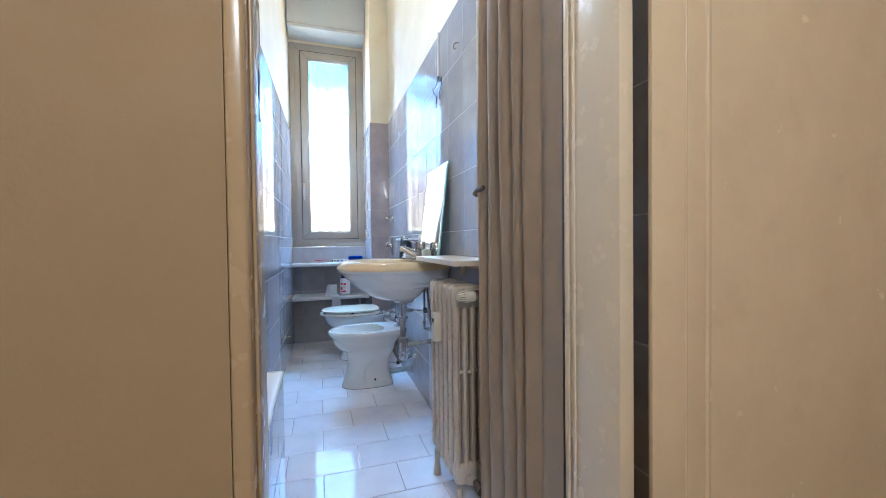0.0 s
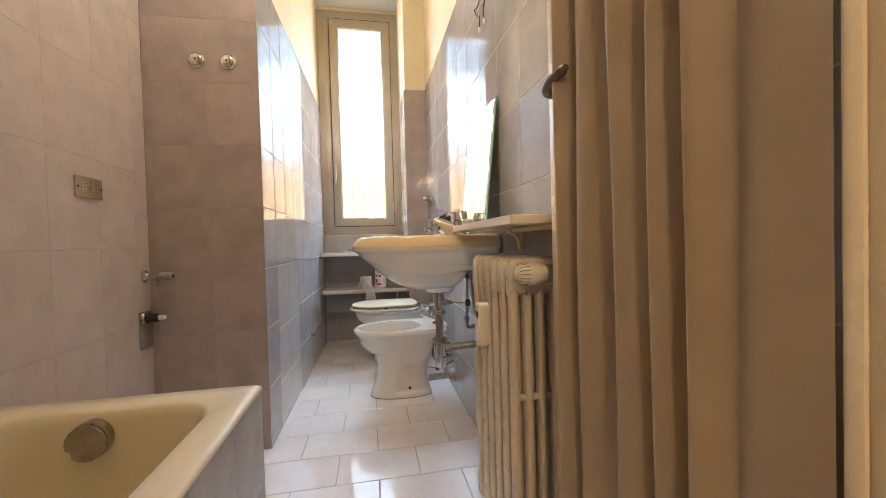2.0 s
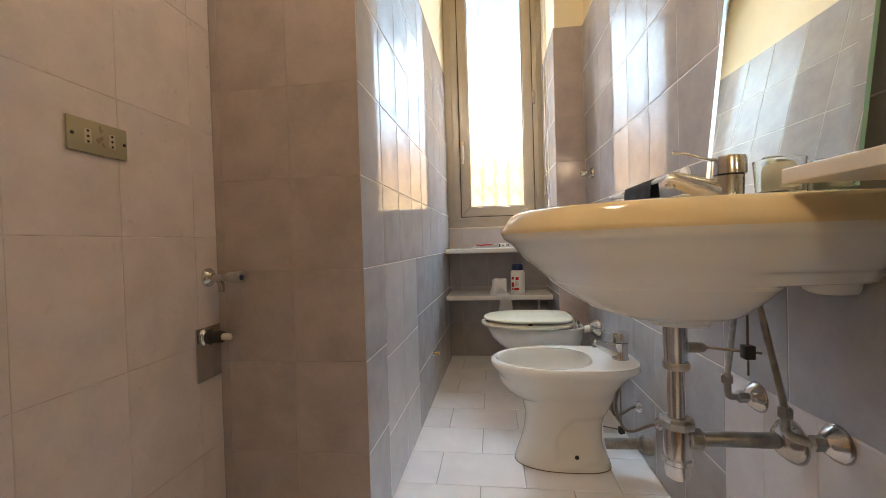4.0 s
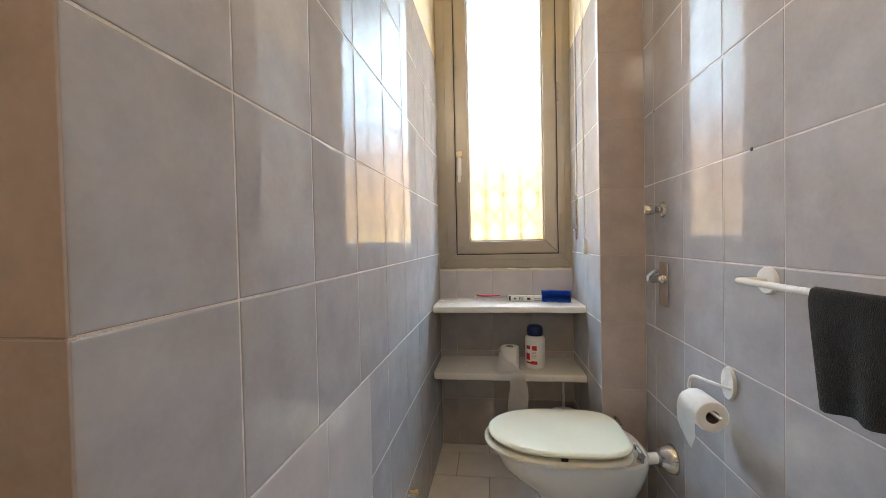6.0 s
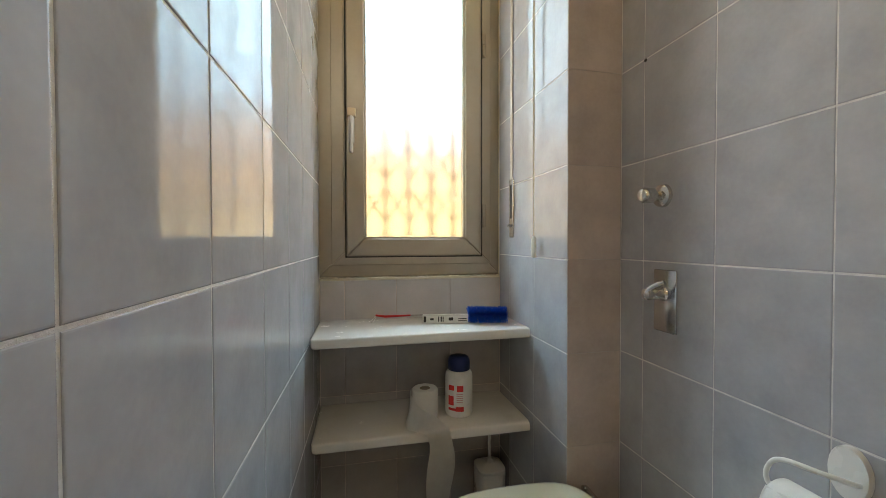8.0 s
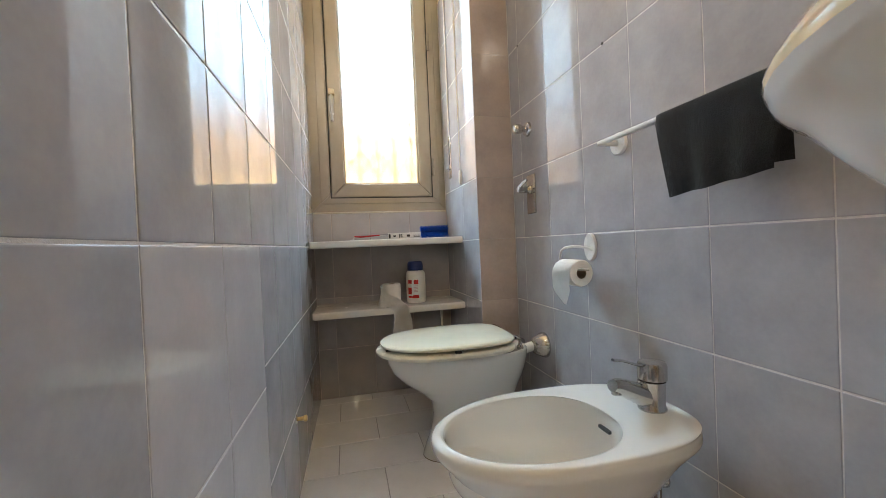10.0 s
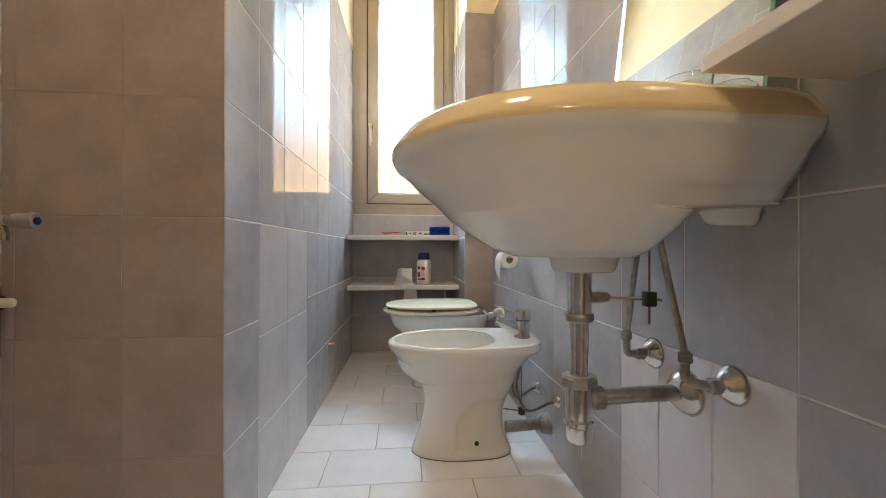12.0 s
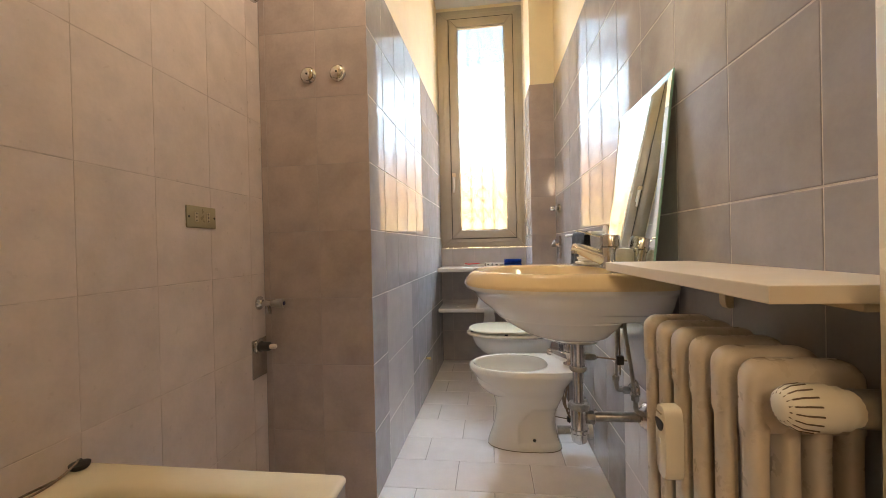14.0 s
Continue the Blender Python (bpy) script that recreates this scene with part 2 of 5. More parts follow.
def lathe(profile, at, axis="z", seg=24, bm=None):
    """Turned body: profile of (radius, height along the axis) from at."""
    rings = []
    for r, h in profile:
        ring = []
        for i in range(seg):
            a = 2 * math.pi * i / seg
            c, s = max(r, 1e-4) * math.cos(a), max(r, 1e-4) * math.sin(a)
            ring.append(Vector(at) + {"z": Vector((c, s, h)), "x": Vector((h, c, s)), "y": Vector((c, h, s))}[axis])
        rings.append(ring)
    return loft(rings, True, True, bm)


def tube(points, r, seg=10, bm=None):
    pts = [Vector(p) for p in points]
    rings, up = [], Vector((0.13, 0.21, 0.97)).normalized()
    for i, p in enumerate(pts):
        d = ((pts[min(i + 1, len(pts) - 1)] - p).normalized() + (p - pts[max(i - 1, 0)]).normalized()).normalized()
        u = up - d * up.dot(d)
        if u.length < 0.05:
            u = Vector((1, 0, 0)) - d * d.x
        u.normalize()
        up = u
        w = d.cross(u)
        rad = r[i] if isinstance(r, (list, tuple)) else r
        rings.append([p + (u * math.cos(2 * math.pi * k / seg) + w * math.sin(2 * math.pi * k / seg)) * rad for k in range(seg)])
    return loft(rings, True, True, bm)


def curve_points(points, n=8):
    """A smooth line through the points (Catmull-Rom)."""
    p = [Vector(q) for q in points]
    p = [2 * p[0] - p[1]] + p + [2 * p[-1] - p[-2]]
    out = []
    for i in range(1, len(p) - 2):
        for k in range(n):
            t = k / n
            out.append(0.5 * (2 * p[i] + (p[i + 1] - p[i - 1]) * t + (2 * p[i - 1] - 5 * p[i] + 4 * p[i + 1] - p[i + 2]) * t * t
                              + (3 * p[i] - p[i - 1] - 3 * p[i + 1] + p[i + 2]) * t ** 3))
    return out + [p[-2]]


def prism(outline, z0, z1, bevel=0.0, seg=2, bm=None):
    """An upright slab with the given plan outline."""
    own = loft([[Vector((x, y, z0)) for x, y in outline], [Vector((x, y, z1)) for x, y in outline]])
    if bevel:
        e = [q for q in own.edges if abs(q.verts[0].co.z - q.verts[1].co.z) < 1e-6]
        bmesh.ops.bevel(own, geom=e, offset=bevel, segments=seg, profile=0.5, affect="EDGES")
    return merge(bm, own)


# ---- plan ----
XR, XB, YP, YD = 0.615, -0.908, 2.575, 0.70      # right wall, bath wall, pier face, inner face of the door wall
TH, TW, TOP = 0.294, 0.2345, 2.352              # wall tile height and width, top of the tiling
CEIL, YW, YC, XC = 3.80, 4.65, 4.06, 0.427      # ceiling, wall under the window, column front and side


def left_x(y):
    return -0.41 + 0.022 * (y - YP)


# ---- structure ----
structure("floor_base", box(-1.1, 0.80, 0.55, 5.0, -0.12, -0.008), M_GROUT, "grout bed under the floor tiles")
structure("hall_floor", box(0.801, 1.6, 0.551, 0.70, -0.12, 0.0, 0, 2, box(-1.6, 1.6, -2.2, 0.55, -0.12, 0.0)), M_HALLFLOOR, "brown floor of the hall")
structure("ceiling", box(-1.15, 0.80, 0.55, 5.0, CEIL, CEIL + 0.15), M_CEILING, "cream painted ceiling")
structure("hall_ceiling", box(-1.6, 1.6, -2.2, 0.55, 3.0, 3.15), M_CEILING, "cream painted hall ceiling")
wall_right = structure("wall_right", box(XR + 0.012, XR + 0.16, 0.70, 5.0, -0.1, CEIL), M_PAINT, "cream painted wall, tiled in grey below")
lw = [(left_x(YP) - 0.012, YP + 0.012), (left_x(5.0) - 0.012, 5.0), (-1.1, 5.0), (-1.1, YP + 0.012)]
wall_left = structure("wall_left", prism(lw, -0.1, CEIL), M_PAINT, "cream painted pier wall, tiled in grey below")
wall_bath = structure("wall_bath", box(XB - 0.15, XB - 0.012, 0.55, YP + 0.012, -0.1, CEIL), M_PAINT, "cream painted wall beside the bathtub")
column = structure("wall_column", box(XC + 0.012, XR + 0.012, YC + 0.012, 4.95, 0, CEIL), M_PAINT, "tiled wall pier beside the window niche")
wall_window = structure("wall_window", box(left_x(4.7) - 0.012, XC + 0.012, YW + 0.012, 4.95, -0.1, 1.078), M_PAINT, "low wall under the window")
structure("wall_lintel", box(left_x(4.7) - 0.012, XC + 0.012, 4.70, 4.95, 3.372, CEIL), M_PAINT, "wall above the window")
structure("shutter_box", box(left_x(4.6) - 0.006, XC + 0.012, 4.40, 4.70, 3.40, CEIL, 0.006), M_HOUSING, "grey-white boxed-in roller shutter housing above the window")
structure("trim", box(left_x(4.6), XC + 0.008, 4.392, 4.40, 3.43, 3.437), M_GROUT_DARK, "thin cover joint on the shutter housing")
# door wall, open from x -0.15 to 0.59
structure("wall_door_left", box(-1.15, -0.184, 0.55, 0.70, 0, CEIL), M_HALL_DIMMED, "wall beside the bathroom door in dimmed brown paint")
structure("wall_door_right", box(0.79, 1.6, 0.661, 0.81, 0, CEIL, 0, 2, box(0.735, 0.79, 0.661, 0.70, 0, CEIL)), M_LACQUER, "cream panelled wall beside the bathroom door")
structure("wall_door_top", box(-0.192, 0.735, 0.55, 0.70, 2.46, CEIL), M_HALL_DIMMED, "wall over the bathroom door in dimmed brown paint")
structure("hall_wall_left", box(-1.7, -1.6, -2.2, 0.70, 0, 3.1), M_HALL_DIMMED, "hall wall in dimmed brown paint")
structure("hall_wall_right", box(1.6, 1.7, -2.2, 0.81, 0, 3.1), M_HALL_DIMMED, "hall wall in dimmed brown paint")
structure("hall_wall_back", box(-1.7, 1.7, -2.3, -2.2, 0, 3.1), M_HALL_DIMMED, "hall wall in dimmed brown paint")
structure("hall_wall_front", box(-1.7, -1.15, 0.55, 0.70, 0, 3.1), M_HALL_DIMMED, "hall wall in dimmed brown paint")


def grout(wall, bm, material=M_GROUT):
    return part("grout", bm, material, wall, "", 0)


grout(wall_right, box(XR + 0.0010, XR + 0.012, 0.70, YC + 0.012, 0, TOP))
grout(wall_left, prism([(left_x(YP) - 0.0010, YP + 0.0010), (left_x(YW) - 0.0010, YW + 0.01), (left_x(YW) - 0.02, YW + 0.01), (left_x(YP) - 0.02, YP + 0.02),
                        (left_x(YP) - 0.02, YP + 0.0010)], 0, TOP))
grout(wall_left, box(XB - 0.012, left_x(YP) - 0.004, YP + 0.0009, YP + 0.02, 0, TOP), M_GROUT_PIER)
grout(wall_bath, box(XB - 0.012, XB - 0.0010, 0.70, YP + 0.0010, 0, TOP - 0.02), M_GROUT_DARK)
grout(column, box(XC + 0.004, XR, YC + 0.0009, YC + 0.011, 0, TOP - 0.001), M_GROUT_PIER)
grout(column, prism([(XC + 0.0010, YC + 0.0010), (XR + 0.0010, YC + 0.0010), (XR + 0.0010, YC + 0.012), (XC + 0.012, YC + 0.012), (XC + 0.012, YW + 0.01), (XC + 0.0010, YW + 0.01)], 0, TOP))
grout(wall_window, box(left_x(YW) - 0.003, XC + 0.003, YW + 0.0014, YW + 0.012, 0, 1.078), M_GROUT_DARK)

# backdrop of the courtyard, well outside the window
bd = bmesh.new()
bd.faces.new([bd.verts.new(p) for p in ((-5, 7.2, -1.5), (5, 7.2, -1.5), (5, 7.2, 7.5), (-5, 7.2, 7.5))])
tagged(part("backdrop", bd, M_COURT, None, "", 0), "bright blurred courtyard front and pale sky", "", "", "structure")

# assumed hall lamp, out of view: bare point light added for warmth from behind the walker
lamp_data = bpy.data.lights.new("unseen_hall_light", "POINT")
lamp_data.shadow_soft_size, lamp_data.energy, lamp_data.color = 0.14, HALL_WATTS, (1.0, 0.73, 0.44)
lamp = new("unseen_hall_light", lamp_data)
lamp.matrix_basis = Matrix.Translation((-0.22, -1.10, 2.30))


# ---- window ----
def frame_ring(x0, x1, z0, z1, w, y0, y1, bevel, bm=None):
    """Four mitred profiles round an opening."""
    for o, i in (((x0, z0, x1, z0), (x0 + w, z0 + w, x1 - w, z0 + w)), ((x1, z0, x1, z1), (x1 - w, z0 + w, x1 - w, z1 - w)),
                 ((x1, z1, x0, z1), (x1 - w, z1 - w, x0 + w, z1 - w)), ((x0, z1, x0, z0), (x0 + w, z1 - w, x0 + w, z0 + w))):
        quad = [(o[0], o[1]), (o[2], o[3]), (i[2], i[3]), (i[0], i[1])]
        own = loft([[Vector((x, y0, z)) for x, z in quad], [Vector((x, y1, z)) for x, z in quad]])
        bmesh.ops.bevel(own, geom=own.edges[:], offset=bevel, segments=1, affect="EDGES")
        bm = merge(bm, own)
    return bm


def build_window():
    w = thing("window_1", (0.04, 4.72, 1.09), "tall closed champagne aluminium window with patterned glass", "window")
    w["kind"] = "structure"
    part("window_frame", frame_ring(-0.374, 0.446, 1.080, 3.382, 0.128, 4.700, 4.76, 0.004), M_FRAME, w)
    bm = frame_ring(-0.318, 0.398, 1.132, 3.33, 0.052, 4.692, 4.70, 0.002)
    part("frame_lip", bm, M_FRAME, w)
    sash = part("sash", frame_ring(-0.256, 0.352, 1.170, 3.285, 0.078, 4.686, 4.735, 0.005), M_FRAME, w)
    part("glazing_bead", frame_ring(-0.182, 0.278, 1.244, 3.205, 0.012, 4.694, 4.73, 0.002), M_FRAME, sash)
    part("gasket", frame_ring(-0.261, 0.357, 1.165, 3.290, 0.006, 4.690, 4.72, 0.001), M_RUBBER, sash)
    pane = part("pane", box(-0.176, 0.272, 4.712, 4.718, 1.250, 3.20), M_PANE, sash, "pale cast patterned glass")
    pane.visible_shadow = False
    h = part("handle", box(-0.246, -0.220, 4.668, 4.688, 1.655, 1.80, 0.005), M_PLASTIC, sash, "white plastic handle turned down")
    part("lever", box(-0.241, -0.225, 4.645, 4.668, 1.61, 1.765, 0.006), M_PLASTIC, sash)
    part("handle_cap", box(-0.250, -0.214, 4.655, 4.690, 1.765, 1.80, 0.004), M_LACQUER, sash)
    for z in (1.30, 2.08, 2.95):
        bm = lathe([(0.008, 0), (0.009, 0.004), (0.009, 0.05), (0.008, 0.054)], (0.362, 4.682, z), "z", 12)
        lathe([(0.008, 0.056), (0.009, 0.06), (0.009, 0.10), (0.008, 0.104)], (0.362, 4.682, z), "z", 12, bm)
        part("hinge", bm, M_FRAME, w)
    part("window_sill", box(left_x(4.65), XC, 4.6455, 4.705, 1.070, 1.0795, 0.002), M_UNDERSEAT, w, "thin yellowed sill strip with a dirty edge")


build_window()

# folding iron grille outside the glass
grille = thing("folding_grille", (0.04, 4.86, 1.06), "closed folding iron security grille outside the window", "grille")
for i in range(7):
    x = -0.30 + i * 0.112
    part("bar", box(x - 0.007, x + 0.007, 4.855, 4.870, 1.06, 3.37, 0.003, 1), M_GRILLE, grille)
for i in range(6):
    x = -0.30 + i * 0.112
    for k in range(11):
        z = 1.12 + k * 0.205
        for s in (1, -1):
            a, b = (x, z), (x + 0.112, z + 0.17)
            if s < 0:
                a, b = (x, z + 0.17), (x + 0.112, z)
            part("lattice_strip", tube([(a[0], 4.850 + 0.006 * s, a[1]), (b[0], 4.850 + 0.006 * s, b[1])], 0.0050, 4), M_GRILLE, grille)

# striped awning edge over the courtyard side
M_AWNING = surface("awning_cloth", (0.55, 0.66, 0.74), 0.8, var=0.1, scale=4)
nt = M_AWNING.node_tree
tr = nt.nodes.new("ShaderNodeBsdfTranslucent")
tr.inputs["Color"].default_value = (0.80, 0.90, 0.97, 1)
mx = nt.nodes.new("ShaderNodeMixShader")
mx.inputs[0].default_value = 0.75
nt.links.new(nt.nodes["Principled BSDF"].outputs[0], mx.inputs[1])
nt.links.new(tr.outputs[0], mx.inputs[2])
nt.links.new(mx.outputs[0], nt.nodes["Material Output"].inputs["Surface"])
bm = bmesh.new()
cols = []
for i in range(97):
    x = -1.3 + 2.7 * i / 96
    dip = 0.035 * abs(math.sin(i * math.pi / 4))
    cols.append([bm.verts.new(p) for p in ((x, 5.0, 3.75), (x, 5.35, 3.58), (x, 5.68, 3.42), (x, 5.70, 3.38), (x, 5.70, 3.20 + dip))])
for a, b in zip(cols, cols[1:]):
    for k in range(4):
        bm.faces.new((a[k], b[k], b[k + 1], a[k + 1]))
bmesh.ops.solidify(bm, geom=bm.faces[:], thickness=0.003)
tagged(part("awning", bm, M_AWNING), "pale blue cloth awning with a scalloped edge outside", "awning")

# roller shutter belt and pull cord beside the window
belt = thing("shutter_belt", (XC, 4.50, 1.25), "grey roller shutter belt with a metal cover plate", "shutter belt")
part("strap", box(XC - 0.0055, XC - 0.003, 4.490, 4.510, 1.30, 3.40), M_CORD, belt)
part("cover_plate", box(XC - 0.006, XC + 0.002, 4.480, 4.522, 1.25, 1.495, 0.003), M_CHROME, belt)
part("slot", box(XC - 0.008, XC - 0.004, 4.492, 4.508, 1.33, 1.47, 0.001), M_DARK, belt)
part("latch", lathe([(0.004, 0), (0.007, -0.004), (0.007, -0.012), (0.003, -0.016)], (XC - 0.006, 4.501, 1.30), "x", 10), M_CHROME, belt)
pull = thing("pull_cord", (XC - 0.02, 4.26, 1.18), "ivory pull cord with a plastic end weight", "cord")
for dx in (-0.003, 0.003):
    part("cord", tube([(XC - 0.018 + dx, 4.26 + dx, 3.40), (XC - 0.019 + dx, 4.26, 2.3), (XC - 0.018, 4.26, 1.245)], 0.0018, 6), M_CORD, pull)
part("weight", loft([[Vector((XC - 0.018 + 0.009 * math.cos(a) * s, 4.26 + 0.014 * math.sin(a) * s, z)) for a in [k * math.pi / 8 for k in range(16)]]
                     for s, z in ((0.5, 1.175), (0.95, 1.18), (1, 1.20), (0.95, 1.235), (0.6, 1.250), (0.25, 1.253))]), M_IVORY, pull)


# ---- shelves in the niche ----
def niche_shelf(z, label):
    y0, y1 = 4.322, YW - 0.0005
    c = 0.022
    out = [(left_x(y1) + 0.001, y1), (left_x(y0) + 0.004, y0 + c), (left_x(y0) + 0.010, y0 + 0.006), (left_x(y0) + 0.022, y0),
           (XC - 0.002, y0), (XC + 0.012 - 0.0125, y0 + 0.004), (XC - 0.0005, y0 + c), (XC - 0.0005, y1)]
    tagged(part("niche_shelf", prism(out, z - 0.036, z, 0.008, 3), M_SHELF), label, "shelf", "shelves in the window niche")


niche_shelf(0.906, "white marble shelf under the window, holding a brush")
niche_shelf(0.550, "white marble shelf holding a bottle and a paper roll")


# ---- things on the shelves ----
def build_bottle():
    t = thing("cleaner_bottle", (0.182, 4.455, 0.55), "white plastic powder bottle with navy cap and red label", "bottle")
    at = (0.182, 4.455, 0.5505)
    part("body", lathe([(0.044, 0), (0.051, 0.003), (0.054, 0.012), (0.054, 0.150), (0.0525, 0.162), (0.047, 0.172), (0.040, 0.177), (0.040, 0.183)], at, "z", 32), M_PLASTIC, t)
    part("cap", lathe([(0.0425, 0.178), (0.0440, 0.180), (0.0440, 0.204), (0.0425, 0.216), (0.038, 0.226), (0.034, 0.229)], at, "z", 28), M_BLUECAP, t, "navy screw cap")

    def patch(name, a0, a1, z0, z1, mat):
        b = bmesh.new()
        rows = []
        for z in (z0, z1):
            rows.append([b.verts.new((at[0] + 0.0546 * math.sin(radians(a)), at[1] - 0.0546 * math.cos(radians(a)), at[2] + z)) for a in [a0 + (a1 - a0) * k / 8 for k in range(9)]])
        for k in range(8):
            b.faces.new((rows[0][k], rows[0][k + 1], rows[1][k + 1], rows[1][k]))
        part(name, b, mat, t)
    patch("label_emblem", -60, -34, 0.108, 0.128, M_RED)
    patch("label_triangle", -22, 4, 0.104, 0.128, M_RED)
    patch("label_block", -62, -36, 0.050, 0.086, M_RED)
    patch("label_band", -62, 6, 0.030, 0.040, M_RED)
    patch("label_band", -28, 6, 0.028, 0.046, M_RED)
    for z in (0.094, 0.086, 0.078, 0.070, 0.062):
        patch("text_bar", -24, 2, z, z + 0.003, surface("pale_print", (0.62, 0.35, 0.34), 0.5))


build_bottle()


def roll_body(parent, at, axis, r, length, core=0.021):
    prof = [(core, 0.0), (r - 0.003, 0.0), (r, 0.004), (r, length - 0.004), (r - 0.003, length), (core, length)]
    bm = lathe(prof, at, axis, 32)
    for f in [f for f in bm.faces if len(f.verts) > 4]:
        bm.faces.remove(f)
    part("paper", bm, M_PAPER, parent)
    bm = lathe([(core, 0.001), (core, length - 0.001)], at, axis, 24)
    for f in [f for f in bm.faces if len(f.verts) > 4]:
        bm.faces.remove(f)
    bmesh.ops.solidify(bm, geom=bm.faces[:], thickness=0.0015)
    part("core", bm, M_CARD, parent, "brown cardboard core")


def ribbon(line, half, across, thick=0.0012):
    """A paper strip along a line; half gives the half width at each point."""
    bm = bmesh.new()
    rows = []
    for i, p in enumerate(line):
        h = half[i] if isinstance(half, list) else half
        a = across[i] if isinstance(across, list) else across
        rows.append([bm.verts.new(Vector(p) + Vector(a) * (h * k / 3) + Vector((0, 0, 0.0015 * math.sin(k * 2.1 + i)))) for k in range(-3, 4)])
    for a, b in zip(rows, rows[1:]):
        for k in range(6):
            bm.faces.new((a[k], a[k + 1], b[k + 1], b[k]))
    bmesh.ops.solidify(bm, geom=bm.faces[:], thickness=thick)
    return bm


t = thing("toilet_paper_roll", (0.045, 4.455, 0.55), "half-used paper roll unwinding over the shelf edge", "toilet paper")
roll_body(t, (0.045, 4.455, 0.5505), "z", 0.050, 0.112)
ln = curve_points([(-0.003, 4.480, 0.607), (-0.014, 4.445, 0.605), (-0.022, 4.405, 0.600), (-0.004, 4.364, 0.580), (0.032, 4.340, 0.564), (0.066, 4.317, 0.553), (0.080, 4.308, 0.50), (0.078, 4.310, 0.42), (0.070, 4.314, 0.33), (0.072, 4.318, 0.27)], 4)
n_ = len(ln)
ac = []
for i in range(n_):
    k = min(1, max(0, (i - 5) / 13))
    ac.append(Vector((math.sin(k * math.pi / 2), 0.1 * k, math.cos(k * math.pi / 2) + 0.12 * k)).normalized())
part("loose_sheet", ribbon(ln, [0.047 + 0.006 * math.sin(i * 0.5) for i in range(n_)], ac), M_PAPER, t)

t = thing("scrub_brush", (0.29, 4.45, 0.906), "bottle brush with blue bristles and a thin red handle", "brush")
part("handle", tube([(-0.138, 4.575, 0.932), (-0.10, 4.562, 0.928), (0.0, 4.535, 0.934)], [0.004, 0.005, 0.0035], 8), M_RED, t, "red plastic handle")
part("stem", tube([(0.0, 4.535, 0.934), (0.12, 4.500, 0.938), (0.36, 4.432, 0.941)], 0.0022, 6), M_CHROME, t)
part("hanging_loop", tube(curve_points([(-0.138, 4.575, 0.930), (-0.152, 4.572, 0.915), (-0.165, 4.560, 0.909), (-0.150, 4.548, 0.910), (-0.138, 4.566, 0.925)], 5), 0.0012, 5), M_PLASTIC, t)
rng = random.Random(4)
bm = bmesh.new()
for i in range(1500):
    u = rng.random()
    c = Vector((0.225 + 0.145 * u, 4.468 - 0.042 * u, 0.941))
    a = rng.random() * 2 * math.pi
    d = Vector((rng.uniform(-0.12, 0.12), math.cos(a), math.sin(a))).normalized()
    e = c + d * min(0.034 * rng.uniform(0.85, 1.05), (0.033 / max(1e-3, -d.z)) if d.z < 0 else 1)
    s = Vector((0, -d.z, d.y)).normalized() * 0.0009
    f = Vector((0.0009, 0, 0))
    v = [bm.verts.new(q) for q in (c + s, c - s, e - s * 0.8, e + s * 0.8)]
    bm.faces.new(v)
    v = [bm.verts.new(q) for q in (c + f, c - f, e - f, e + f)]
    bm.faces.new(v)
part("bristles", bm, M_BLUE, t, "dense blue nylon bristles", 0)["kind"] = "stuff"

t = thing("paper_package", (0.13, 4.495, 0.906), "flat white printed package lying along the shelf", "package")
pk = Matrix.Translation((0.135, 4.487, 0.0)) @ Matrix.Rotation(radians(-8), 4, "Z")
bm = box(-0.092, 0.092, -0.011, 0.011, 0.9065, 0.941, 0.002)
bm.transform(pk)
part("carton", bm, M_PLASTIC, t)
for x0, x1, z0, z1 in ((-0.088, -0.078, 0.912, 0.936), (-0.03, -0.026, 0.914, 0.934), (-0.023, -0.021, 0.914, 0.934), (-0.018, -0.013, 0.914, 0.934), (-0.010, -0.008, 0.914, 0.934), (-0.062, -0.048, 0.920, 0.928), (0.012, 0.03, 0.918, 0.930), (0.05, 0.085, 0.915, 0.918), (0.05, 0.085, 0.923, 0.926)):
    bm = box(x0, x1, -0.0117, -0.0108, z0, z1)
    bm.transform(pk)
    part("print_bar", bm, M_DARK, t)

t = thing("toilet_brush", (0.352, 4.575, 0.0), "white toilet brush standing in its plastic holder", "toilet brush")
def soft_square(r, z):
    c = [math.cos(k * math.pi / 16) for k in range(32)]
    s = [math.sin(k * math.pi / 16) for k in range(32)]
    return [Vector((0.352 + r * math.copysign(abs(p) ** 0.5, p), 4.575 + r * math.copysign(abs(q) ** 0.5, q), z)) for p, q in zip(c, s)]


part("holder", loft([soft_square(r, z) for r, z in ((0.054, 0.001), (0.058, 0.006), (0.060, 0.12), (0.062, 0.236), (0.060, 0.240))]), M_PLASTIC, t)
part("lid", loft([soft_square(r, z) for r, z in ((0.060, 0.2405), (0.062, 0.244), (0.061, 0.252), (0.045, 0.262), (0.016, 0.270), (0.009, 0.284))]), M_PLASTIC, t)
part("stick", lathe([(0.007, 0.28), (0.0065, 0.42), (0.009, 0.43), (0.010, 0.47), (0.006, 0.48)], (0.352, 4.575, 0), "z", 12), M_PLASTIC, t)


